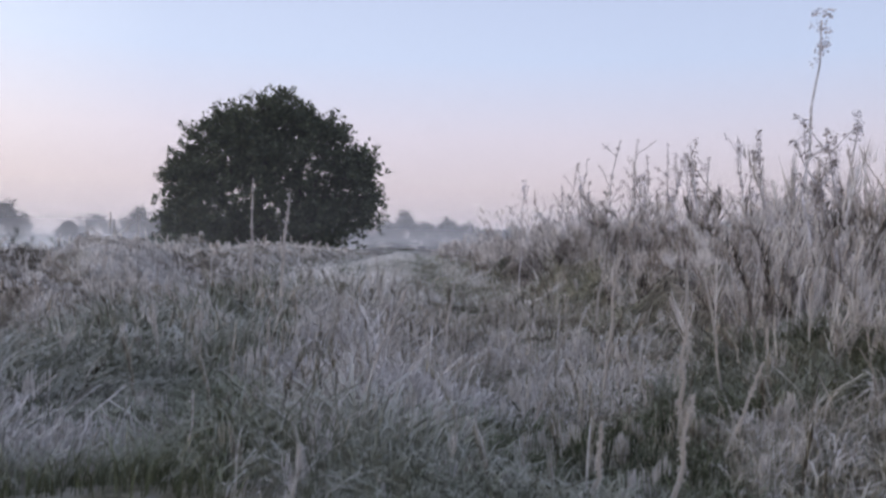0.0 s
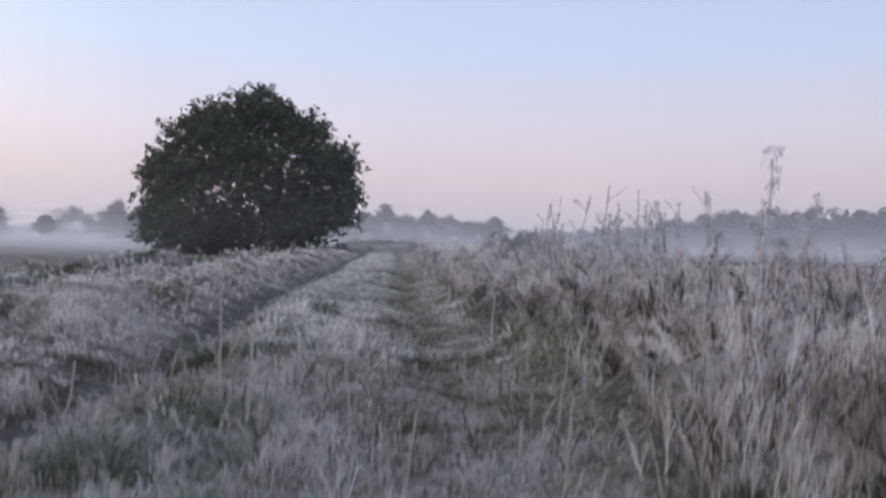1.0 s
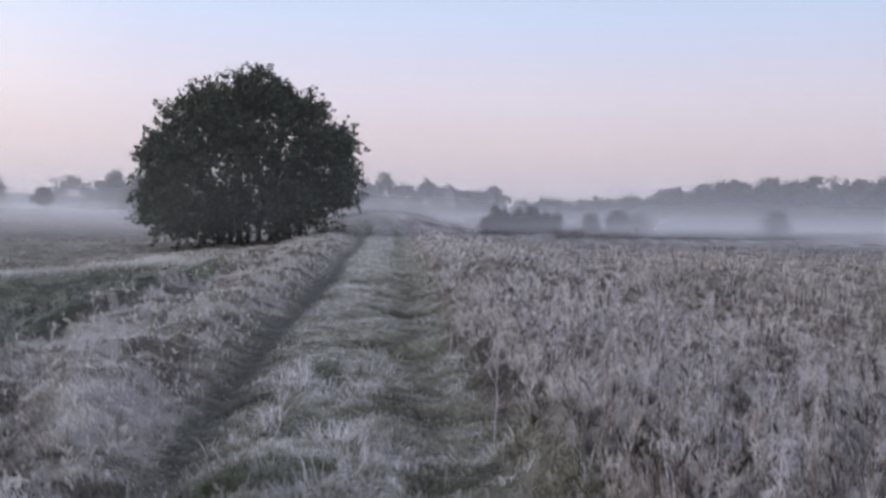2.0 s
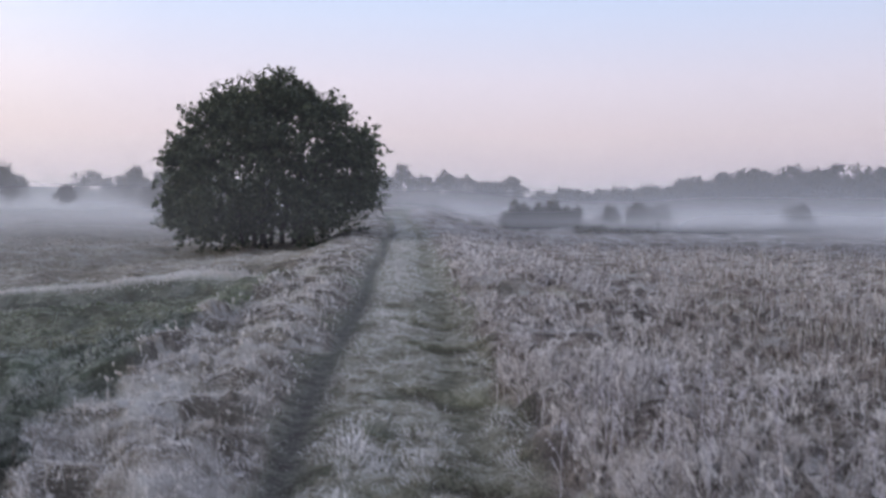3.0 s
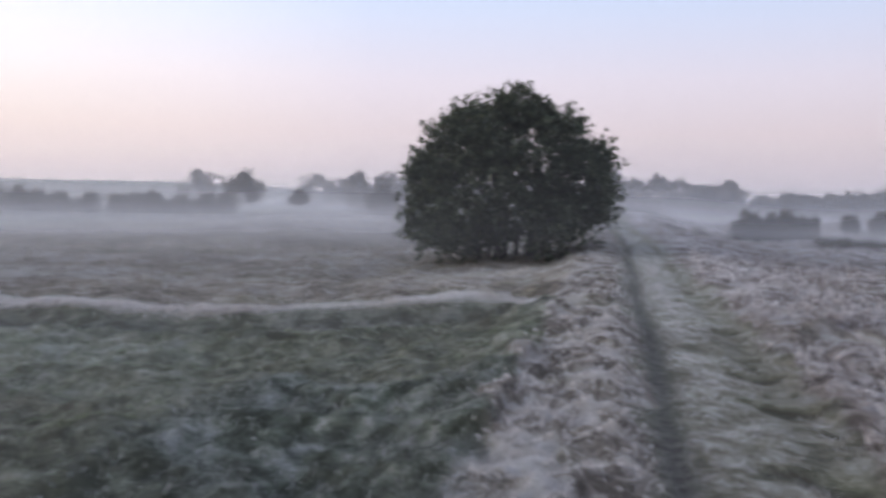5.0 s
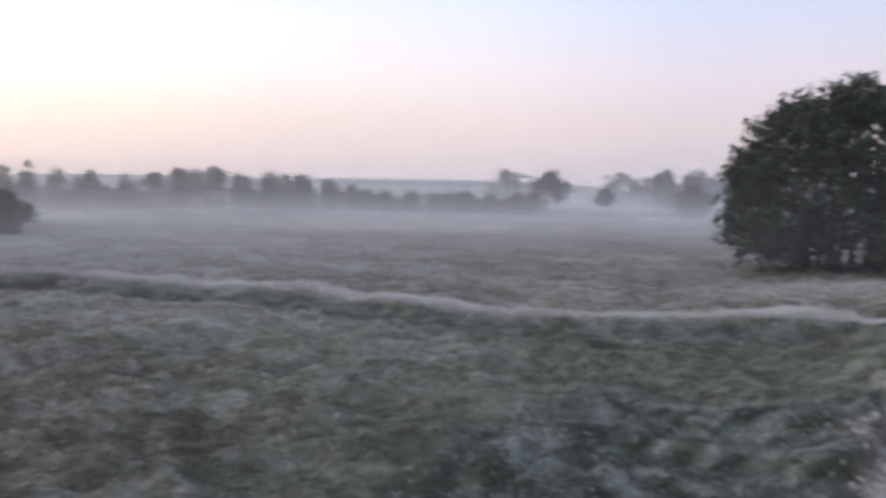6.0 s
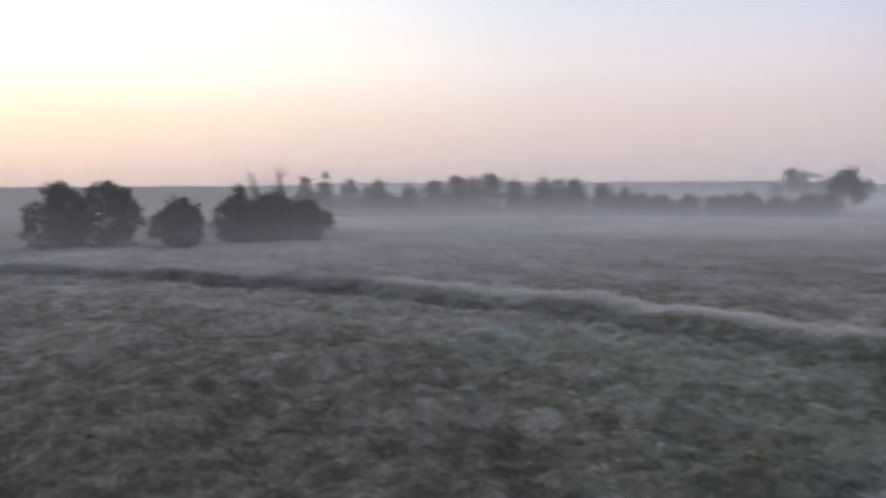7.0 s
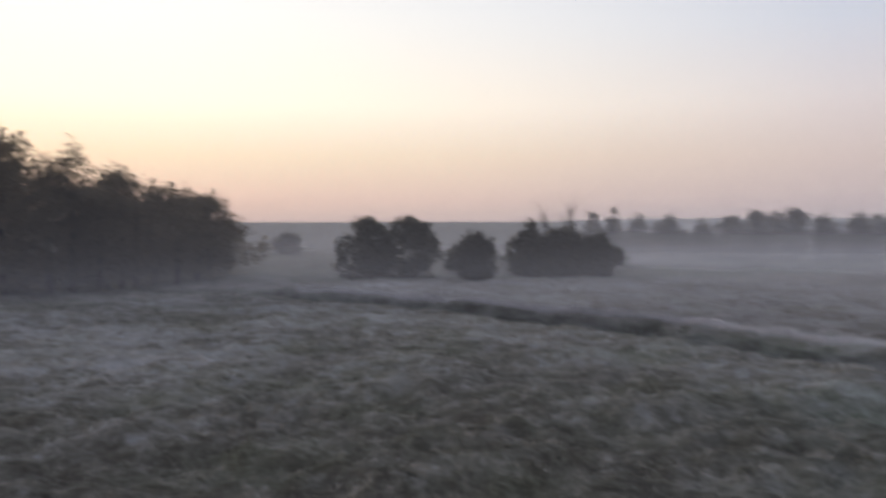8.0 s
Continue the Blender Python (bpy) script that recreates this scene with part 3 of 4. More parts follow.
def plumes(name, n, pick, height, barb, mat, label, r0=1.2, r1=40.0, a0=-48, a1=8, barbs=30, start=0.35, lean=0.5, cell=0.0):
    """Stems furred with rime: short barbs stand out all round their upper part; pick: where they stand."""
    x, y, r = sow(n, r0, r1, a0, a1, 3.0)
    keep = pick(x, y)
    x, y, r = x[keep], y[keep], r[keep]
    n = len(x)
    z, s = ground_z(x, y), np.where(r < 3, 0.5 + 0.1667 * r, np.maximum(1.0, r / 6.5))
    h = height * (0.45 + 0.75 * rng.random(n)) * (0.7 + 0.6 * vnoise(x * 0.7, y * 0.7)) * (0.62 + 0.38 * step(1.6, 4.0, y))
    turn, over = rng.random(n) * 6.28, h * lean * rng.random(n) ** 1.3
    if cell:
        # they grow out of tussocks, nodding outwards
        o, t, q = tussock(x, y, cell)
        h = h * (0.35 + 0.95 * q) * (1.35 - 1.1 * o)
        turn, over = t + rng.normal(0, 0.6, n), h * lean * (0.25 + 1.3 * o) * (0.5 + 0.7 * rng.random(n))
    stems = blades(name, x, y, z, h, 0.0042 * s, over, turn, mat, 0.25, 3, 0.45)
    tagged(stems, label, "grass", kind="stuff")
    cols = [[] for k in range(7)]
    fat = 0.6 + 0.8 * rng.random(n)
    for k in range(barbs):
        f = start + (1 - start) * (k + rng.random(n)) / barbs
        sag = 0.25 * np.clip(over / h, 0, 1.4)
        up = h * (f * (1 + 0.35 * (1 - f)) - sag * f ** 3)
        long = barb * fat * (0.35 + np.sin(np.pi * np.clip((f - start) / (1 - start), 0, 1) ** 0.8)) * (0.5 + rng.random(n)) * np.minimum(s, 1.5)
        for c, v in zip(cols, (x + np.cos(turn) * over * f ** 1.5, y + np.sin(turn) * over * f ** 1.5, z + up, long, 0.0042 * s, long * (0.2 + 0.7 * rng.random(n)), rng.random(n) * 6.28)):
            c.append(v)
    # barbs are darker close by and paler far along the track
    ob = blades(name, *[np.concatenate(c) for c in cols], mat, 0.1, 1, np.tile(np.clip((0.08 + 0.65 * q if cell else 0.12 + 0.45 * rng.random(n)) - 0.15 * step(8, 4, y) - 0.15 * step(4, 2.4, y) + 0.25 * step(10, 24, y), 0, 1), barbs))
    return tagged(ob, label, "grass", kind="stuff")


def verge(x, y):
    e = x + 0.55 * (vnoise(x * 1.1 + 7, y * 1.1) - 0.5)
    return (e > 1.15) & (e < 5.2 + 2.2 * (vnoise(x * 0.4, y * 0.4 + 30) - 0.5)) & (vnoise(x * 1.1 + 50, y * 1.1) > 0.42)


plumes("reed_plume", 14000, verge, 0.36, 0.045, M_REED, "feathery rime-covered reed heads beside the track", r1=34.0, barbs=28, start=0.22, lean=0.9, cell=0.6)
plumes("reed_plume", 900, lambda x, y: (x > 1.25 + 0.25 * vnoise(x * 3, y * 3)) & (x < 4.5), 0.40, 0.03, M_REED, "feathery rime-covered reed heads beside the track",
       r0=3.2, r1=8.5, barbs=40, lean=1.0)
plumes("reed_spear", 9000, lambda x, y: (x > 3.9 + 1.8 * vnoise(x * 0.4, y * 0.4 + 30)) & (vnoise(x * 0.8 + 31, y * 0.8) > 0.30), 0.32, 0.032, M_BROWN,
       "upright frosted reed spears in the brown reed field", r0=3.0, r1=44.0, a1=-4, barbs=24, start=0.45, lean=0.25)
plumes("straw_stem", 600, lambda x, y: (x > -0.75) & (x < 1.2) & (y < 4.5), 0.17, 0.012, M_NEAR,
       "thin frosted straw stems standing on the track", 1.1, 4.5, -60, 50, 22, 0.15, 0.5)
plumes("bank_stem", 3000, lambda x, y: (x < -0.9) & (x > bank_edge(y)), 0.15, 0.016, M_BANK,
       "frosted grass stems standing on the bank", 1.6, 25.0, 2, 75, 22, 0.2, 0.8)


def sprigs(name, n, pick, height, mat, label, r0, r1, a0, a1, branches=7, barbs=7, spread=0.4, barb=0.014, lean=0.5, rim=0.35, foot=0.2):
    """Dry weeds furred with rime: a bent stem, thin side shoots and short ice barbs all along them. foot: where the lowest shoot leaves the stem."""
    x, y, r = sow(n, r0, r1, a0, a1, 2.5)
    keep = pick(x, y)
    x, y, r = x[keep], y[keep], r[keep]
    n = len(x)
    z, s = ground_z(x, y), np.where(r < 3, 0.45 + 0.18 * r, np.maximum(1.0, r / 6.0))
    h = height * (0.4 + 0.8 * rng.random(n) ** 1.4) * (0.3 + 1.2 * vnoise(x * 1.1 + 3, y * 1.1) ** 1.5)
    turn, over = rng.random(n) * 6.28, h * lean * rng.random(n)
    sag = 0.25 * np.clip(over / h, 0, 1.4)
    crest = np.clip(rim + 0.5 * (rng.random(n) - 0.5), 0, 1)
    tagged(blades(name, x, y, z, h, 0.0036 * s, over, turn, mat, 0.25, 3, crest * 0.7), label, "weed", kind="stuff")

    def along(f):
        return x + np.cos(turn) * over * f ** 1.5, y + np.sin(turn) * over * f ** 1.5, z + h * (f * (1 + 0.35 * (1 - f)) - sag * f ** 3)

    shoots, ice = [[] for k in range(8)], [[] for k in range(8)]
    for k in range(branches):
        f = foot + (1 - foot) * (k + rng.random(n)) / branches
        bx, by, bz = along(f)
        long = h * spread * (1.15 - 0.85 * f) * (0.4 + 0.9 * rng.random(n))
        way, tilt = rng.random(n) * 6.28, 0.45 + 0.8 * rng.random(n)
        for c, v in zip(shoots, (bx, by, bz, long * (1.1 - 0.5 * tilt), 0.0032 * s, long * tilt, way, crest)):
            c.append(v)
        for j in range(barbs):
            g = (j + rng.random(n)) / barbs
            fur = barb * (0.5 + rng.random(n)) * np.minimum(s, 2.0) * (1.1 - 0.5 * g)
            place = (bx + np.cos(way) * long * tilt * g ** 1.5, by + np.sin(way) * long * tilt * g ** 1.5, bz + long * (1.1 - 0.5 * tilt) * g * (1.25 - 0.3 * g))
            for c, v in zip(ice, (*place, fur * (0.3 + rng.random(n)), 0.0040 * s, fur * rng.random(n), rng.random(n) * 6.28, np.clip(crest + 0.25, 0, 1))):
                c.append(v)
    for levels, cols in ((2, shoots), (1, ice)):
        cols = [np.concatenate(c) for c in cols]
        tagged(blades(name, *cols[:7], mat, 0.15, levels, cols[7]), label, "weed", kind="stuff")


sprigs("rimed_weed", 2600, lambda x, y: (x > 1.2 + 0.35 * vnoise(x * 3, y * 2)) & (x < 4.6) & (y > 1.75 + 0.5 * vnoise(x * 2 + 8, y * 2)), 0.42, M_REED,
       "tangled dry weeds white with rime beside the track", 1.9, 11.0, -62, 2, 12, 8, 0.45, lean=1.1, rim=0.48)
sprigs("low_weed", 1000, lambda x, y: (x > -0.85) & (x < 1.5) & (y < 4.0), 0.11, M_NEAR,
       "low tangled dry grass with rime on the track", 0.9, 4.2, -60, 55, 7, 6, 0.6, 0.007, 0.9, 0.3, 0.1)
sprigs("bank_weed", 4200, lambda x, y: (x < -0.95) & (x > bank_edge(y) - 0.1), 0.10, M_BANK,
       "low frosted weeds on the bank", 1.6, 17.0, 4, 80, 7, 6, 0.65, 0.012, 0.9, 0.55, 0.1)
sprigs("hollow_weed", 3000, lambda x, y: (x < bank_edge(y) - 0.1) & (x > -7.0) & (y < 11.5), 0.24, M_THICKET,
       "dark tangled weeds with frosted tips in the hollow", 3.0, 13.0, 8, 80, 7, 5, 0.6, 0.012, 0.9, 0.3, 0.1)


def ditch_lip():
    """The thick white fringe of grass on the lip of the old ditch."""
    n = 12000
    x = -3.6 - 46 * rng.random(n)
    y = lip_y(x) + 0.2 + rng.normal(0, 0.16, n)
    fringe = (1.3 * vnoise(x * 0.45, y * 2 + 3) ** 1.4) * step(-52, -42, x)
    h = (0.11 + 0.15 * rng.random(n)) * fringe
    s = np.hypot(x + 3, y) / 5.5
    ob = blades("lip_grass", x, y, ground_z(x, y), h, 0.005 * s, h * (0.4 + rng.random(n)), -1.5 + rng.normal(0, 0.8, n), M_BANK, 0.4, 2, 1.0)
    tagged(ob, "white frosted fringe of grass on the lip of an old ditch", "grass", kind="stuff")


ditch_lip()

# ---- trees and shrubs ----


def at(az, dist, drop=0.0):
    """The ground at so many degrees left of the track and so many metres off."""
    x, y = -dist * math.sin(radians(az)), dist * math.cos(radians(az))
    return Vector((x, y, float(ground_z(np.array([x]), np.array([y]))[0]) - drop))


def part(name, me, mat, parent, label=""):
    me.materials.append(mat)
    ob = new(name, me)
    ob.parent = parent
    if label:
        ob["label"] = label
    return ob


def tube_mesh(name, runs, sides=6):
    """Tapered limbs: each run is a list of (point, radius)."""
    bm = bmesh.new()
    for run in runs:
        rings = []
        for i, (p, r) in enumerate(run):
            q = run[min(i + 1, len(run) - 1)][0] - run[max(i - 1, 0)][0]
            side = q.orthogonal().normalized()
            up = q.normalized().cross(side)
            rings.append([bm.verts.new(p + (side * math.cos(a) + up * math.sin(a)) * r)
                          for a in (2 * math.pi * k / sides for k in range(sides))])
        for a, b in zip(rings, rings[1:]):
            for k in range(sides):
                bm.faces.new((a[k], a[(k + 1) % sides], b[(k + 1) % sides], b[k]))
        bm.faces.new(rings[-1])
    me = bpy.data.meshes.new(name)
    bm.to_mesh(me)
    bm.free()
    return me


def leaf_cloud(name, p, out, size, broad=0.36):
    """Small folded leaves at the points p, turned more or less along out."""
    n = len(p)
    a = rng.normal(size=(n, 3)) * 0.6 + out
    a /= np.linalg.norm(a, axis=1)[:, None]
    b = np.cross(a, rng.normal(size=(n, 3)))
    b /= np.linalg.norm(b, axis=1)[:, None]
    s = (size * (0.6 + 0.8 * rng.random(n)))[:, None]
    nrm = np.cross(a, b)
    v = np.stack([p, p + a * s * 0.5 + b * s * broad + nrm * s * 0.1, p + a * s, p + a * s * 0.5 - b * s * broad + nrm * s * 0.1], 1)
    base = (np.arange(n) * 4)[:, None]
    f = np.concatenate([base + np.array([[0, 1, 2]]), base + np.array([[0, 2, 3]])], 1).ravel()
    me = bpy.data.meshes.new(name)
    me.vertices.add(n * 4)
    me.vertices.foreach_set("co", v.astype(np.float32).ravel())
    me.loops.add(len(f))
    me.loops.foreach_set("vertex_index", f.astype(np.int32))
    me.polygons.add(2 * n)
    me.polygons.foreach_set("loop_start", np.arange(0, 6 * n, 3).astype(np.int32))
    me.update(calc_edges=True)
    return me


def leaf_mesh(name, centres, radii, per, size):
    """Small leaves gathered in round clumps."""
    c = np.repeat(np.asarray(centres), per, 0)
    rad = np.repeat(np.asarray(radii), per, 0)
    d = rng.normal(size=(len(c), 3))
    d /= np.linalg.norm(d, axis=1)[:, None]
    return leaf_cloud(name, c + d * (rad * rng.random(len(c)) ** 0.45)[:, None] * np.array([1.15, 1.15, 0.8]), d * 0.6, size)


def sprays(lobes, count, twig, rise, axis, sink=0.25):
    """Leafy twigs that stand out from the rounded lobes of a crown: where each begins, and where it ends.
    rise: how far they turn upwards; sink: how far they may point back to the crown's axis or down."""
    c = np.repeat(np.asarray([l[:3] for l in lobes]), count, 0)
    r = np.repeat(np.asarray([l[3] for l in lobes]), count, 0)
    d = rng.normal(size=(len(c), 3))
    d /= np.linalg.norm(d, axis=1)[:, None]
    out = c - np.asarray(axis)
    out /= np.linalg.norm(out, axis=1)[:, None] + 1e-6
    back = (d * out).sum(1) < -sink
    d[back] *= -1
    start = c + d * (r * (0.35 + 0.6 * rng.random(len(c)) ** 0.6))[:, None]
    way = d + np.array([0, 0, rise]) + rng.normal(size=d.shape) * 0.25
    way /= np.linalg.norm(way, axis=1)[:, None]
    return start, start + way * (twig * (0.5 + rng.random(len(c)) ** 1.5 * 1.1))[:, None]


def spray_leaves(name, start, end, per, size, spread=0.22, broad=0.36):
    n = len(start)
    f = rng.random((n, per, 1)) ** 0.8
    run = (end - start)[:, None, :]
    long = np.linalg.norm(run, axis=2, keepdims=True)
    p = start[:, None, :] + run * f + rng.normal(size=(n, per, 3)) * long * spread * (1.15 - 0.75 * f) * np.array([1, 1, 0.7])
    p[:, :, 2] -= 0.12 * long[:, :, 0] * f[:, :, 0]
    out = np.broadcast_to(run / long, p.shape) * 0.7 + np.array([0, 0, -0.25])
    return leaf_cloud(name, p.reshape(-1, 3), out.reshape(-1, 3), size, broad)


def limb(a, b, r0, r1, sag, steps, rnd):
    pts = []
    for i in range(steps + 1):
        s = i / steps
        p = a.lerp(b, s) + Vector((rnd.uniform(-1, 1), rnd.uniform(-1, 1), 0)) * sag * math.sin(s * math.pi)
        p.z += sag * 0.5 * math.sin(s * math.pi)
        pts.append((p, r0 + (r1 - r0) * s))
    return pts


ROUND = ((0.0, 0.45), (0.15, 0.8), (0.35, 1.0), (0.6, 0.95), (0.8, 0.7), (0.93, 0.4), (1.0, 0.15))
CONE = ((0.0, 1.0), (0.4, 0.95), (0.7, 0.7), (0.88, 0.38), (1.0, 0.1))
SPIRE = ((0.0, 0.9), (0.3, 1.0), (0.6, 0.9), (0.8, 0.66), (0.92, 0.4), (1.0, 0.15))
BOX = ((0.0, 0.9), (0.2, 1.0), (0.6, 0.98), (0.8, 0.85), (0.92, 0.6), (1.0, 0.25))


def tree(name, where, width, height, lobes, count, per, leaf, mat, label, category, low=0.1, stems=1, seed=1, lobe=0.2,
         group="", shape=ROUND, limbs=0, fill=0.42, rough=0.14, twig=0.6, rise=0.2, broad=0.36):
    """Stems that part near the ground and a crown of uneven lobes, each a mass of leafy twigs."""
    rnd = random.Random(seed)
    ob = new(name)
    ob.matrix_world = Matrix.Translation(where)
    tagged(ob, label, category, group)
    mass = []
    hs, ps = [p[0] for p in shape], [p[1] for p in shape]
    for k in range(lobes):
        a, s, e = 2.4 * k + rnd.uniform(-0.6, 0.6), rnd.random() ** fill, (k + rnd.random()) / lobes
        wob = 1 + rough * 2 * noise.noise(Vector((math.cos(a) * 2.2 + seed * 7.1, math.sin(a) * 2.2, e * 3.5)))
        cr = min(width, height) * lobe * rnd.uniform(0.7, 1.2) * (1.1 - 0.35 * e)
        reach = cr + 0.35 * twig
        rr = max(0.0, width / 2 * float(np.interp(e, hs, ps)) * wob - reach) * s
        top = height * (1 + 0.08 * (wob - 1) / rough)
        mass.append((rr * math.cos(a), rr * math.sin(a), low * height + reach * 0.5 + (top - low * height - 1.5 * reach) * e, cr))
    tips = []
    for k in range(stems):
        a = 6.28 * k / stems + rnd.uniform(-0.5, 0.5)
        far_out = 0.0 if stems == 1 else 1.0
        foot = Vector((math.cos(a) * width * 0.07, math.sin(a) * width * 0.07, -0.15)) * far_out + Vector((0, 0, -0.1))
        head = Vector((math.cos(a) * width * 0.2, math.sin(a) * width * 0.2, 0)) * far_out + Vector((0, 0, height * 0.75))
        run = limb(foot, head, height * 0.02 * rnd.uniform(0.7, 1.2), height * 0.006, width * 0.02, 6, rnd)
        part("trunk", tube_mesh("trunk", [run]), M_BARK, ob)
        tips += [q for q, _ in run[1:]]
    for c in mass[:limbs]:
        c = Vector(c[:3])
        start = min(tips, key=lambda q: (q - c).length + max(0, q.z - c.z) * 2)
        part("limb", tube_mesh("limb", [limb(start, c, height * 0.007, height * 0.0025, width * 0.02, 4, rnd)], 4), M_BARK, ob)
    start, end = sprays(mass, count, twig, rise, (0, 0, height * (0.3 + 0.4 * low)))
    part("crown", spray_leaves("crown", start, end, per, leaf, broad=broad), mat, ob)
    return ob


def spot(x, y):
    return Vector((x, y, float(ground_z(np.array([x]), np.array([y]))[0])))


LOBES = [  # x, z, size, how far they reach to the front and back
    (0.6, 6.7, 0.85, 0.8), (1.6, 6.1, 0.9, 1.2), (-0.5, 6.1, 0.9, 1.2), (-2.0, 6.1, 0.8, 0.8), (-2.7, 5.2, 0.9, 1.4), (-3.6, 4.2, 0.75, 1.2), (-1.8, 4.9, 0.9, 2.0),
    (-3.9, 3.1, 0.75, 1.5), (-3.8, 1.9, 0.8, 1.6), (-3.7, 0.9, 0.7, 1.6), (-2.8, 0.7, 0.85, 2.2), (-1.6, 0.7, 0.9, 2.4), (2.8, 5.5, 0.9, 1.3), (4.1, 4.5, 0.75, 1.0), (3.4, 3.7, 0.9, 1.8),
    (4.7, 2.8, 0.7, 1.2), (4.3, 1.9, 0.7, 1.5), (3.0, 1.9, 0.85, 2.2), (0.3, 1.5, 0.9, 2.6), (-2.6, 3.8, 0.9, 2.2), (-2.7, 2.5, 0.9, 2.4), (-1.2, 3.6, 0.8, 2.8), (1.6, 2.4, 0.8, 2.8),
    (2.5, 4.5, 0.85, 2.0), (0.4, 3.7, 0.85, 2.6), (1.9, 1.3, 0.8, 2.4), (-0.6, 0.8, 0.8, 2.6)]


def broad_tree(where):
    """The wide bushy tree by the track: many stems from one root, boughs to each lobe, twigs with broad leaves to the tips."""
    rnd = random.Random(11)
    ob = new("broad_tree")
    ob.matrix_world = Matrix.Translation(where)
    tagged(ob, "dark green broad bushy tree standing beside the farm track", "tree")
    drop = 0.75          # the lobes' heights are told from the track's level
    mass = []
    for x, z, r, depth in LOBES:
        for way in (-1, 1):
            mass.append((x + rnd.uniform(-0.25, 0.25), way * depth * rnd.uniform(0.4, 1.0), z + drop + rnd.uniform(-0.3, 0.2), r * rnd.uniform(0.72, 0.98)))
    for k in range(30):
        # the front and the back of the dome
        a, e = (1 if k % 2 else -1) * rnd.uniform(0.7, 2.45), (k + 0.5) / 30
        rr = (4.2 - 0.4 * e) * math.sqrt(1 - (0.94 * e) ** 2)
        mass.append((rr * math.cos(a) + 0.2, rr * math.sin(a), 1.3 + 5.5 * e, rnd.uniform(0.7, 1.0)))
    feet = []
    for k in range(9):
        a = 2.4 * k
        x = 1.1 if k == 0 else rnd.uniform(-2.0, 1.9)
        foot = Vector((x, 0.5 * math.sin(a), -0.25))
        head = Vector((x * 1.5 + rnd.uniform(-0.6, 0.6), 2.2 * math.sin(a), rnd.uniform(5.0, 6.6)))
        run = limb(foot, head, 0.2 if k == 0 else rnd.uniform(0.09, 0.16), 0.05, 0.25, 7, rnd)
        part("trunk", tube_mesh("trunk", [run], 8), M_BARK, ob)
        feet += [q for q, _ in run[2:]]
    start, end = sprays(mass, 36, 0.8, 0.08, (0, 0, 2.4), 0.3)
    n = 36
    for k, c in enumerate(mass):
        c = Vector(c[:3])
        near = min(feet, key=lambda q: (q - c).length + max(0, q.z - c.z) * 1.5)
        runs = [limb(near, c, 0.06, 0.03, 0.2, 5, rnd)]
        runs += [limb(c, Vector(start[k * n + j]).lerp(Vector(end[k * n + j]), 0.6), 0.022, 0.006, 0.05, 2, rnd) for j in range(0, n, 3)]
        part("limb", tube_mesh("limb", runs, 4), M_BARK, ob)
    part("crown", spray_leaves("crown", start, end, 19, 0.175, 0.15, 0.42), M_LEAF, ob)
    return ob


broad_tree(spot(-6.65, 42.0))

FAR = [  # x, y, width, height, bare trunk below the crown
    (-51.1, 108.3, 6.6, 5.9, 0.3), (-41.0, 102.8, 2.6, 3.6, 0.42), (-43.0, 135.0, 6.5, 7.0, 0.15), (-38.5, 133.0, 5.0, 6.2, 0.15), (-29.5, 102.0, 5.0, 4.4, 0.2), (-27.5, 126.0, 5.5, 7.6, 0.1),
    (-1.4, 185.0, 8.0, 8.3, 0), (8.4, 190.0, 8.6, 8.6, 0), (3.5, 192.0, 9.4, 6.8, 0), (13.5, 194.0, 9.4, 7.4, 0), (18.0, 195.0, 9.4, 7.0, 0), (24.0, 194.0, 9.0, 7.4, 0), (21.0, 198.0, 8.0, 6.5, 0),
    (-26.0, 200.0, 12.0, 6.8, 0), (-34.0, 198.0, 12.0, 7.3, 0), (-42.0, 197.0, 12.0, 7.0, 0), (-48.0, 190.0, 11.0, 6.5, 0), (-6.0, 196.0, 11.0, 7.0, 0), (-12.0, 200.0, 11.0, 7.3, 0), (-18.0, 200.0, 11.0, 6.8, 0),
    (-70.0, 190.0, 12.0, 7.8, 0), (-62.0, 192.0, 12.0, 7.5, 0), (-54.0, 195.0, 12.0, 8.0, 0), (-84.0, 180.0, 12.0, 7.8, 0), (-93.0, 176.0, 12.0, 8.0, 0),
]
for i, (x, y, w, h, bare) in enumerate(FAR):
    far = y > 150
    tree("misty_tree", spot(x, y), w, h, 22 if far else 26, 16, 7 if far else 11, 0.5 if far else 0.24, M_FAR, "hazy autumn tree standing in the ground mist", "tree",
         seed=20 + i, lobe=0.22 if far else 0.16, group="trees in the mist", low=bare, limbs=0 if far else 14, stems=1 if far else 2, rough=0.2, twig=0.1 * w, rise=0.4)
for i in range(46):
    az = 26.5 + i * 0.79
    near = az > 38.5
    h = (4.2 + 1.0 * math.exp(-((az - 46) / 6.0) ** 2) if near else 2.8) + random.uniform(-1.5, 0.8) * (1.0 if near else 0.6)
    d = random.uniform(101, 109) if near else random.uniform(107, 113)
    tree("row_tree", at(az + 0.5 * math.sin(i * 2.7), d), random.uniform(2.6, 5.2), h, 20, 18, 7, 0.24, M_FAR,
         "hazy thin-leaved autumn tree in a row across the meadow", "tree", seed=60 + i, lobe=0.2, group="tree row across the meadow", low=0.03, shape=BOX if i % 2 else ROUND, rough=0.3, twig=0.55, rise=1.1, limbs=5, broad=0.25)
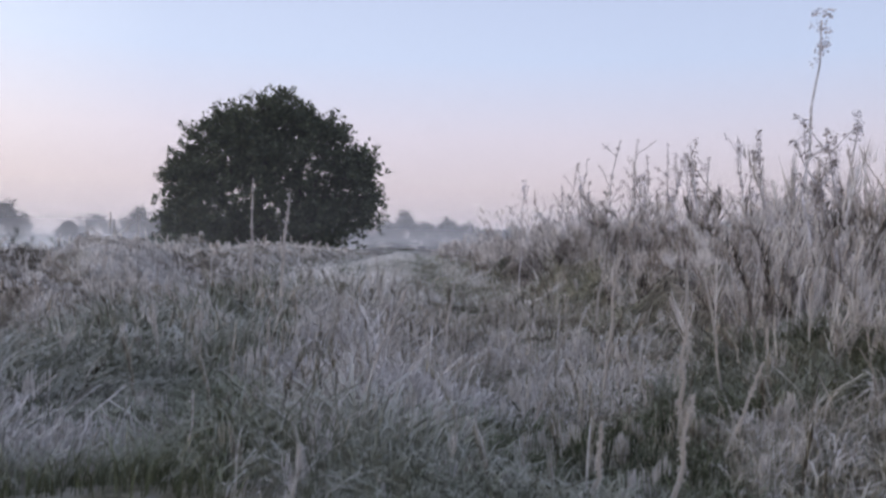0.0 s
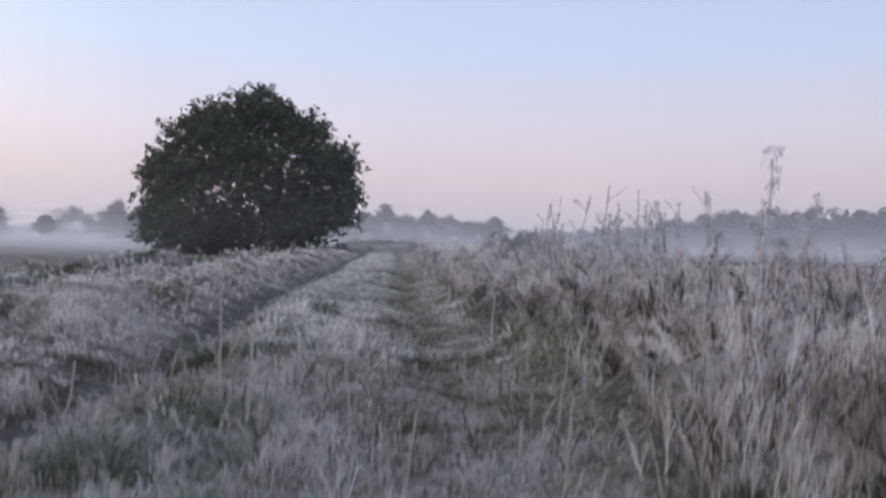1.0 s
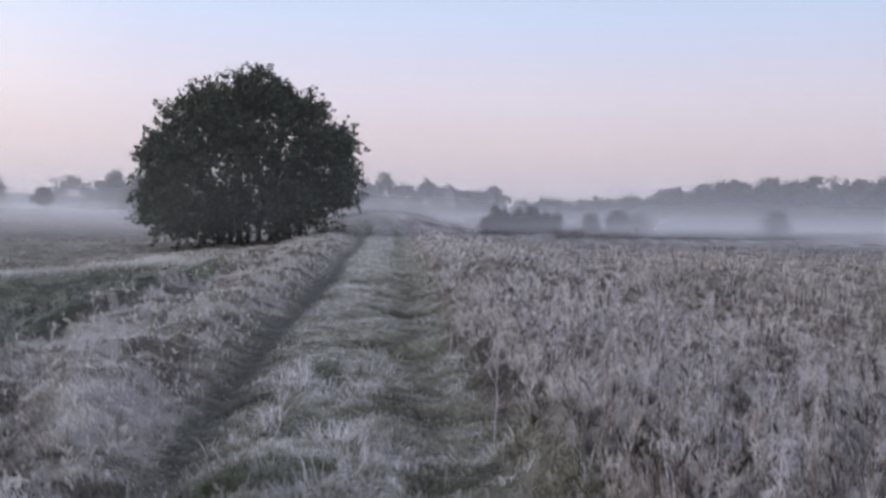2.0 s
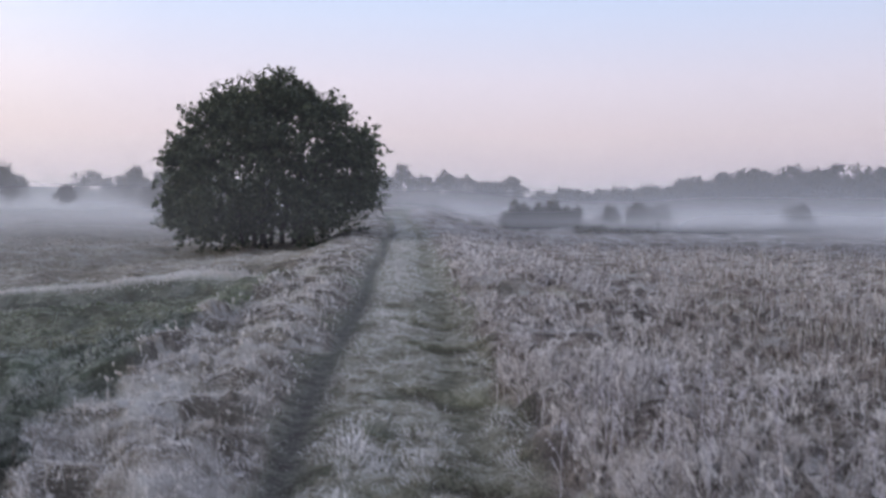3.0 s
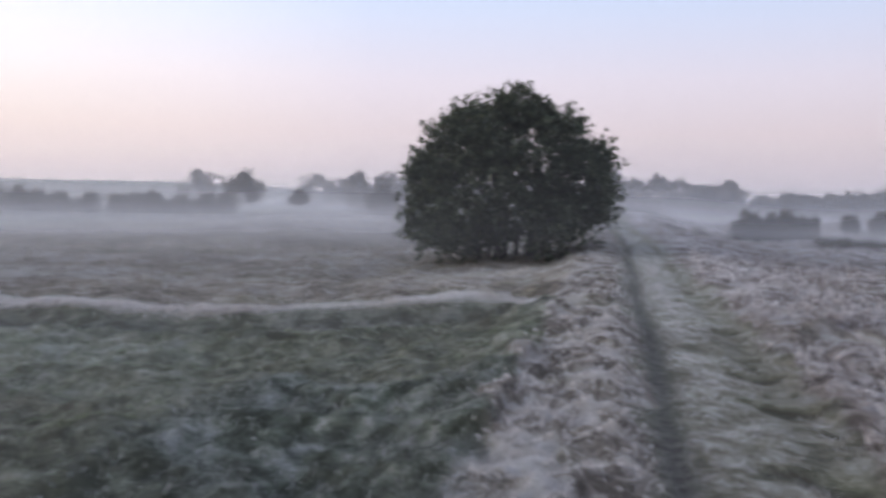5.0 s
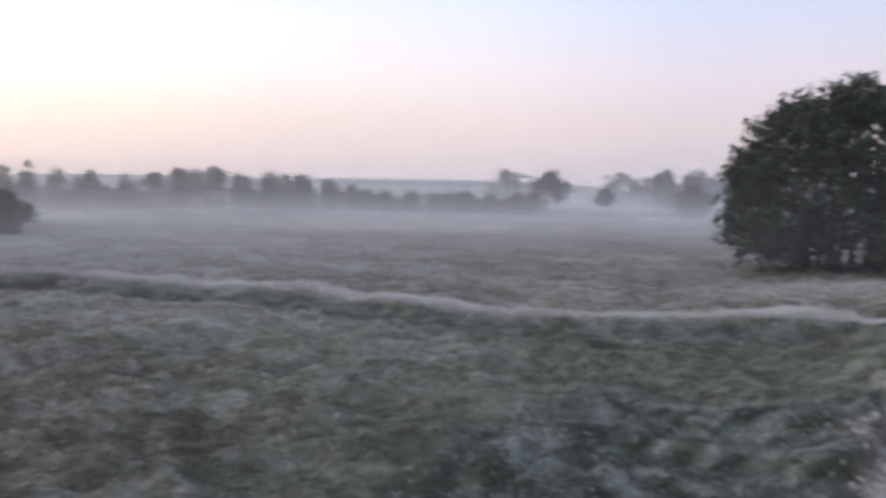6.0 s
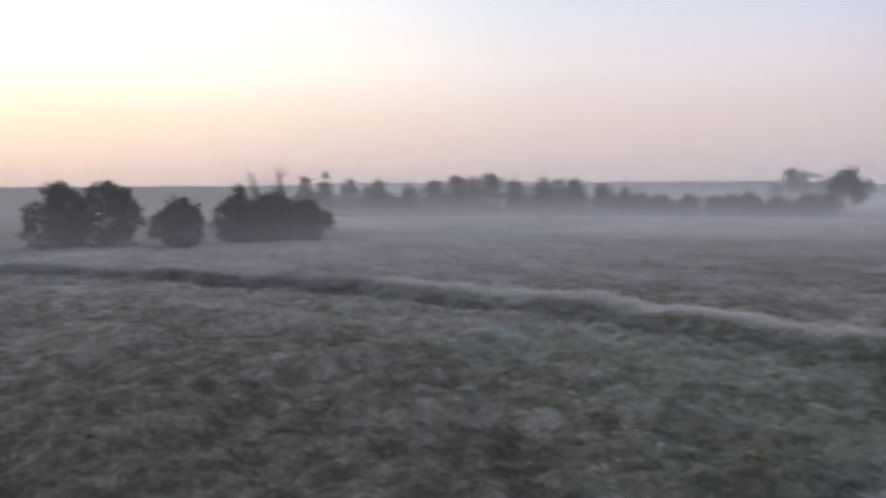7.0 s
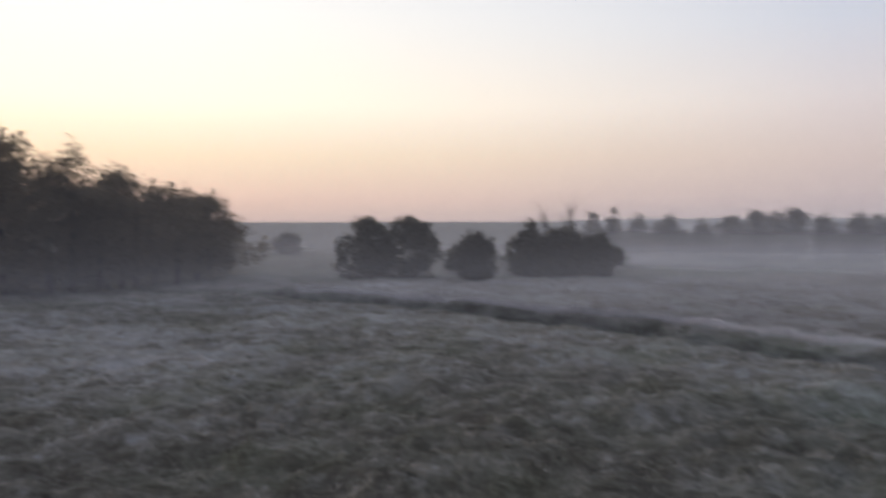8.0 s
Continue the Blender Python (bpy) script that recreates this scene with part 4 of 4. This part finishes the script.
for i in range(64):
    az = -9.0 - i * 0.51
    h = 4.0 + 5.0 * float(step(-12, -26, az)) + random.uniform(-1.1, 1.1)
    tree("woodland_tree", at(az, random.uniform(176, 200)), random.uniform(5, 8), h, 18, 12, 6, 0.6, M_SHRUB,
         "dark tree at the edge of the far wood", "tree", seed=120 + i, lobe=0.18, group="far wood", low=0.0, shape=BOX if i % 3 else CONE, rough=0.25, twig=1.0, rise=0.5)
SHRUBS = [  # x, y, width, height
    (23.2, 95.0, 1.8, 1.5), (25.8, 93.0, 2.4, 1.9), (28.6, 93.5, 2.6, 1.8), (34.4, 72.0, 2.0, 2.2), (46.0, 99.0, 1.8, 1.9),
    (-59.2, 16.0, 4.1, 3.7), (-58.8, 18.8, 4.6, 4.1), (-56.1, 22.5, 2.7, 3.0),
    (-57.9, 27.5, 3.3, 3.5), (-58.0, 30.2, 4.2, 3.4), (-57.8, 33.0, 3.6, 2.9), (-106.9, 19.6, 3.2, 2.4),
    (-63.0, 24.8, 2.6, 2.2),
]
for i in range(24):
    k = i / 23
    tree("young_pine", spot(9.0 + 7.2 * k + random.uniform(-0.3, 0.3), 74.0 + 6 * k + random.uniform(-0.8, 0.8)), random.uniform(1.1, 1.8),
         2.2 - 0.3 * k + random.choice((-0.6, -0.3, 0.0, 0.2, 0.55)), 9, 16, 6, 0.19, M_SHRUB, "small dark young pine in a thicket by the reed field", "tree",
         seed=400 + i, lobe=0.2, group="young pines by the reed field", low=0.0, shape=CONE, fill=0.6, rough=0.35, twig=0.35, rise=0.5, broad=0.22)
for i, (x, y, w, h) in enumerate(SHRUBS):
    tree("shrub", spot(x, y), w * 1.12, h, 44, 18, 12, 0.18, M_SHRUB, "dark dense shrub on the misty meadow", "shrub",
         seed=200 + i, rough=0.15, lobe=0.15, group="shrubs on the meadow", low=0.0, shape=ROUND if x > 0 else BOX, stems=2, fill=0.5, twig=0.45, rise=0.9)
for i in range(38):
    k = i / 37 + random.uniform(-0.02, 0.02)
    h = float(np.interp(k, (0, 0.1, 0.3, 0.45, 0.6, 1), (5.0, 6.4, 7.0, 8.0, 10.8, 13.4))) + random.uniform(-1.3, 0.7)
    tree("grove_tree", spot(-64 + 15 * k + random.uniform(-3.5, 1.5), 7.0 - 25.6 * k), random.uniform(4.4, 6.6), h, 34, 16, 8, 0.2, M_GROVE,
         "dark autumn tree in a grove at the meadow's edge", "tree", seed=300 + i, lobe=0.15, group="grove at the meadow's edge", low=0.0, shape=SPIRE, rough=0.3, twig=0.85, rise=1.3, broad=0.27)


def bare_tree(where, height, seed):
    """A leafless sapling of thin upright twigs."""
    rnd = random.Random(seed)
    ob = new("bare_sapling")
    ob.matrix_world = Matrix.Translation(where)
    tagged(ob, "thin bare sapling standing among the dark shrubs", "tree")
    run = limb(Vector((0, 0, -0.1)), Vector((0, 0, height * 0.8)), 0.05, 0.02, 0.1, 6, rnd)
    part("trunk", tube_mesh("trunk", [run]), M_BARK, ob)
    for k in range(44):
        q = run[rnd.randint(2, 6)][0]
        end = q + Vector((rnd.uniform(-1, 1), rnd.uniform(-1, 1), rnd.uniform(0.9, 1.8))) * height * 0.2
        part("twig", tube_mesh("twig", [limb(q, end, 0.02, 0.008, 0.06, 3, rnd)], 4), M_BARK, ob)
    return ob


bare_tree(spot(-62.5, 33.5), 5.6, 5)
bare_tree(spot(-63.0, 31.5), 5.0, 6)

# ---- weeds beside the track ----
m, nt, bsdf = material("frosted_stem")
nt.links.new(ramp(nt, noise_node(nt, 60.0, 3), [(0.35, (0.30, 0.26, 0.25)), (0.6, (0.74, 0.71, 0.74))]), bsdf.inputs["Base Color"])
bsdf.inputs["Roughness"].default_value = 0.85
M_STEM = m
M_STRAW = leaf_material("pale_straw", (0.52, 0.47, 0.43), (0.62, 0.58, 0.55), (0.76, 0.73, 0.72))
M_SEED = leaf_material("dark_seed", (0.16, 0.125, 0.115), (0.30, 0.26, 0.25), (0.60, 0.56, 0.58))
M_RIME = leaf_material("rimed_flower", (0.62, 0.58, 0.61), (0.75, 0.71, 0.74), (0.9, 0.88, 0.9))


def weed(x, y, top, sway, head, side, seed):
    """A dry stalk with side shoots; head 'seed': dark beads up the stalk, 'plume': a pale feathery top."""
    rnd = random.Random(seed)
    p = spot(x, y)
    ob = new("weed_stalk")
    ob.matrix_world = Matrix.Translation(p)
    what = "dry stalk with dark seed clusters, furred with frost" if head == "seed" else "dry stalk with a pale feathery frosted head"
    tagged(ob, what, "weed", "weeds beside the track")
    hgt = top - p.z
    foot = Vector((-sway, rnd.uniform(-0.05, 0.05), -0.03))
    tip = Vector((0, 0, hgt))
    run = limb(foot, tip, 0.0045, 0.002, 0.014, 8, rnd)
    part("stem", tube_mesh("stem", [run], 5), M_STEM, ob)
    centres, radii = [], []
    for k in range(side):
        q = run[rnd.randint(3, 7)][0]
        end = q + Vector((rnd.uniform(-1, 1) * 0.09, rnd.uniform(-1, 1) * 0.09, rnd.uniform(0.05, 0.12)))
        part("shoot", tube_mesh("shoot", [limb(q, end, 0.0025, 0.001, 0.01, 3, rnd)], 4), M_STEM, ob)
        for e in (0.6, 0.8, 1.0):
            centres.append(q.lerp(end, e))
            radii.append(0.009)
    for k in range(14 if head == "seed" else 18):
        e = rnd.uniform(0.55, 1.0) if head == "seed" else rnd.uniform(0.86, 1.03)
        j = min(7, int(e * 8))
        q = run[j][0].lerp(run[j + 1][0], e * 8 - j)
        spread = 0.006 if head == "seed" else 0.012
        centres.append(q + Vector((rnd.uniform(-1, 1), rnd.uniform(-1, 1), 0)) * spread)
        radii.append(0.010 if head == "seed" else 0.013)
    part("seed_head", leaf_mesh("seed_head", centres, radii, 9, 0.008), M_SEED if head == "seed" else M_RIME, ob)["kind"] = "stuff"
    return ob


weed(1.41, 1.91, 0.80, 0.06, "plume", 1, 1)
weed(2.11, 3.04, 0.78, 0.05, "plume", 2, 2)
weed(1.91, 3.04, 0.74, -0.03, "plume", 1, 3)
weed(1.12, 4.84, 0.64, 0.02, "plume", 2, 4)
weed(2.00, 5.01, 0.93, -0.05, "seed", 3, 5)
weed(1.84, 5.08, 0.95, 0.06, "seed", 3, 6)
weed(1.66, 5.98, 0.91, 0.16, "seed", 2, 7)
weed(1.28, 1.75, 0.50, -0.16, "seed", 4, 8)
weed(1.62, 2.30, 0.60, -0.10, "seed", 4, 9)
for k in range(22):
    weed(random.uniform(1.55, 2.6), random.uniform(4.3, 6.0), random.uniform(0.70, 0.93), random.uniform(-0.12, 0.12),
         "seed" if k % 4 else "plume", random.randint(2, 5), 80 + k)
for k in range(34):
    weed(random.uniform(1.4, 3.2), random.uniform(2.2, 6.5), random.uniform(0.48, 0.72), random.uniform(-0.12, 0.12),
         "seed" if k % 3 else "plume", random.randint(1, 4), 20 + k)


def straw(x, y, base, top, sway, width, seed):
    """A single pale grass stalk, bent a little and furred with frost."""
    rnd = random.Random(seed)
    ob = new("straw_stalk")
    ob.matrix_world = Matrix.Translation((x, y, base - 0.04))
    tagged(ob, "pale dry grass stalk furred with frost beside the track", "grass stalk", "stalks beside the track")
    run = limb(Vector((0, 0, 0)), Vector((sway, rnd.uniform(-0.02, 0.02), top - base + 0.04)), width * 0.36, width * 0.18, 0.004, 8, rnd)
    part("stem", tube_mesh("stem", [run], 6), M_STRAW, ob)
    pts = [run[j][0].lerp(run[j + 1][0], rnd.random()) for j in range(1, 8) for k in range(8)]
    part("frost", leaf_mesh("frost", pts, [width * 0.42] * len(pts), 4, width * 0.38), M_STRAW, ob, "white frost crystals")["kind"] = "stuff"


for k, (x, y, base, top, sway, width) in enumerate([
        (-0.005, 2.57, 0.13, 0.458, 0.0, 0.012), (0.127, 2.29, 0.12, 0.393, 0.02, 0.014), (0.868, 1.67, 0.02, 0.272, 0.025, 0.010), (0.870, 1.20, 0.02, 0.229, 0.0, 0.010),
        (0.765, 0.92, -0.02, 0.102, 0.027, 0.010), (0.689, 0.94, -0.02, 0.069, 0.003, 0.009), (0.383, 1.21, 0.0, 0.202, 0.094, 0.008), (0.067, 1.45, 0.0, 0.164, -0.024, 0.006),
        (0.230, 0.98, -0.03, 0.088, 0.004, 0.006), (1.604, 2.14, 0.10, 0.425, -0.076, 0.012), (-0.114, 1.5, 0.0, 0.118, 0.04, 0.006), (0.689, 1.40, -0.01, 0.073, 0.026, 0.007),
        (0.901, 1.13, 0.0, 0.114, 0.05, 0.008), (0.213, 1.59, 0.0, 0.122, 0.008, 0.008), (1.05, 1.5, 0.0, 0.24, -0.05, 0.008), (0.55, 1.9, 0.0, 0.2, 0.03, 0.009),
        (1.2, 1.35, 0.0, 0.2, 0.06, 0.010), (-0.3, 2.1, 0.05, 0.27, 0.03, 0.009), (0.4, 2.6, 0.0, 0.24, -0.03, 0.010), (1.0, 2.4, 0.0, 0.3, 0.04, 0.010), (1.52, 2.15, 0.1, 0.52, -0.34, 0.007)]):
    straw(x, y, base, top, sway, width, 500 + k)


def scrub(name, x0, y0, x1, y1, n, height, label):
    """A low dark strip of heath and rushes."""
    f = rng.random(n)
    x = x0 + (x1 - x0) * f + rng.normal(0, 0.5, n)
    y = y0 + (y1 - y0) * f + rng.normal(0, 0.9, n)
    z = ground_z(x, y)
    c = np.stack([x, y, z + height * rng.random(n) * (0.4 + vnoise(x * 0.35, y * 0.35))], 1)
    me = leaf_mesh(name, c, np.full(n, 0.28), 14, 0.22)
    me.materials.append(M_SHRUB)
    return tagged(new(name, me), label, "scrub", kind="stuff")


scrub("low_scrub", 13.5, 65.0, 34.0, 73.0, 420, 0.55, "low dark scrub along the edge of the reed field")
scrub("low_scrub", 14.0, 166.0, 48.0, 160.0, 700, 1.0, "dark undergrowth along the foot of the far wood")
scrub("low_scrub", 48.0, 160.0, 100.0, 134.0, 1000, 1.1, "dark undergrowth along the foot of the far wood")
scrub("low_scrub", 34.0, 73.0, 62.0, 84.0, 420, 0.45, "low dark scrub along the edge of the reed field")

# ---- ground mist ----


def veil(radius, low, low_top, haze, haze_top, seed, tint=(0.97, 0.93, 0.885)):
    n = 200
    a = np.linspace(0, 2 * np.pi, n, endpoint=False)
    rr = radius * (1 + 0.06 * np.sin(a * 3 + seed) + 0.03 * np.sin(a * 8 + seed * 2))
    x, y = rr * np.sin(a), rr * np.cos(a)
    g = ground_z(x, y)
    v = np.concatenate([np.stack([x, y, g - 0.3], 1), np.stack([x, y, np.full(n, radius * 0.8)], 1)])
    i = np.arange(n)
    j = (i + 1) % n
    f = np.stack([i, j, n + j, n + i], 1).ravel()
    left = np.degrees(-a) % 360
    dawn = step(56, 68, left) * step(140, 120, left)
    share = 1 - (0.25 if radius == 57 else 0.6) * dawn * (radius > 50)
    share = share * (1 - 0.3 * step(358, 348, left) * step(300, 320, left) * (radius > 80) * (radius < 200))
    share = share * (1 - 0.12 * step(22, 32, left) * step(66, 56, left) * (radius > 80) * (radius < 140))
    share = share * (1 + 1.2 * step(350, 338, left) * step(300, 320, left) * (radius > 45) * (radius < 80) * (radius != 57))
    share = share * (1 - 0.7 * step(359, 354, left) * step(300, 320, left) * (radius == 57))
    thin = np.where(dawn > 0, 1 - (0.42 if radius > 50 else 0.2) * dawn, share)
    ob = mesh_object("mist_veil", v, f, np.full(n, 4), mist_material("mist", low, low_top, haze, haze_top, tint),
                     np.concatenate([np.stack([share, np.full(n, -0.3)], 1), np.stack([share, radius * 0.8 - g], 1)]))
    layer = ob.data.uv_layers.new(name="Haze")
    layer.data.foreach_set("uv", np.stack([np.concatenate([thin, thin]), np.zeros(2 * n)], 1).astype(np.float32)[f].ravel())
    return tagged(ob, "thin veil of white ground mist over the meadow", "mist", "ground mist", "stuff")


for k, (radius, low, low_top, haze, haze_top) in enumerate([
        (36, 0.10, 0.8, 0.055, 9), (46.5, 0.17, 1.2, 0.06, 10), (57, 0.34, 0.8, 0.03, 10), (70, 0.66, 1.0, 0.07, 10), (92, 0.92, 1.0, 0.19, 12),
        (122, 0.74, 0.9, 0.15, 13), (156, 0.62, 1.0, 0.16, 14), (215, 0.35, 2.5, 0.20, 16)]):
    veil(radius, low, low_top, haze, haze_top, k * 1.7)
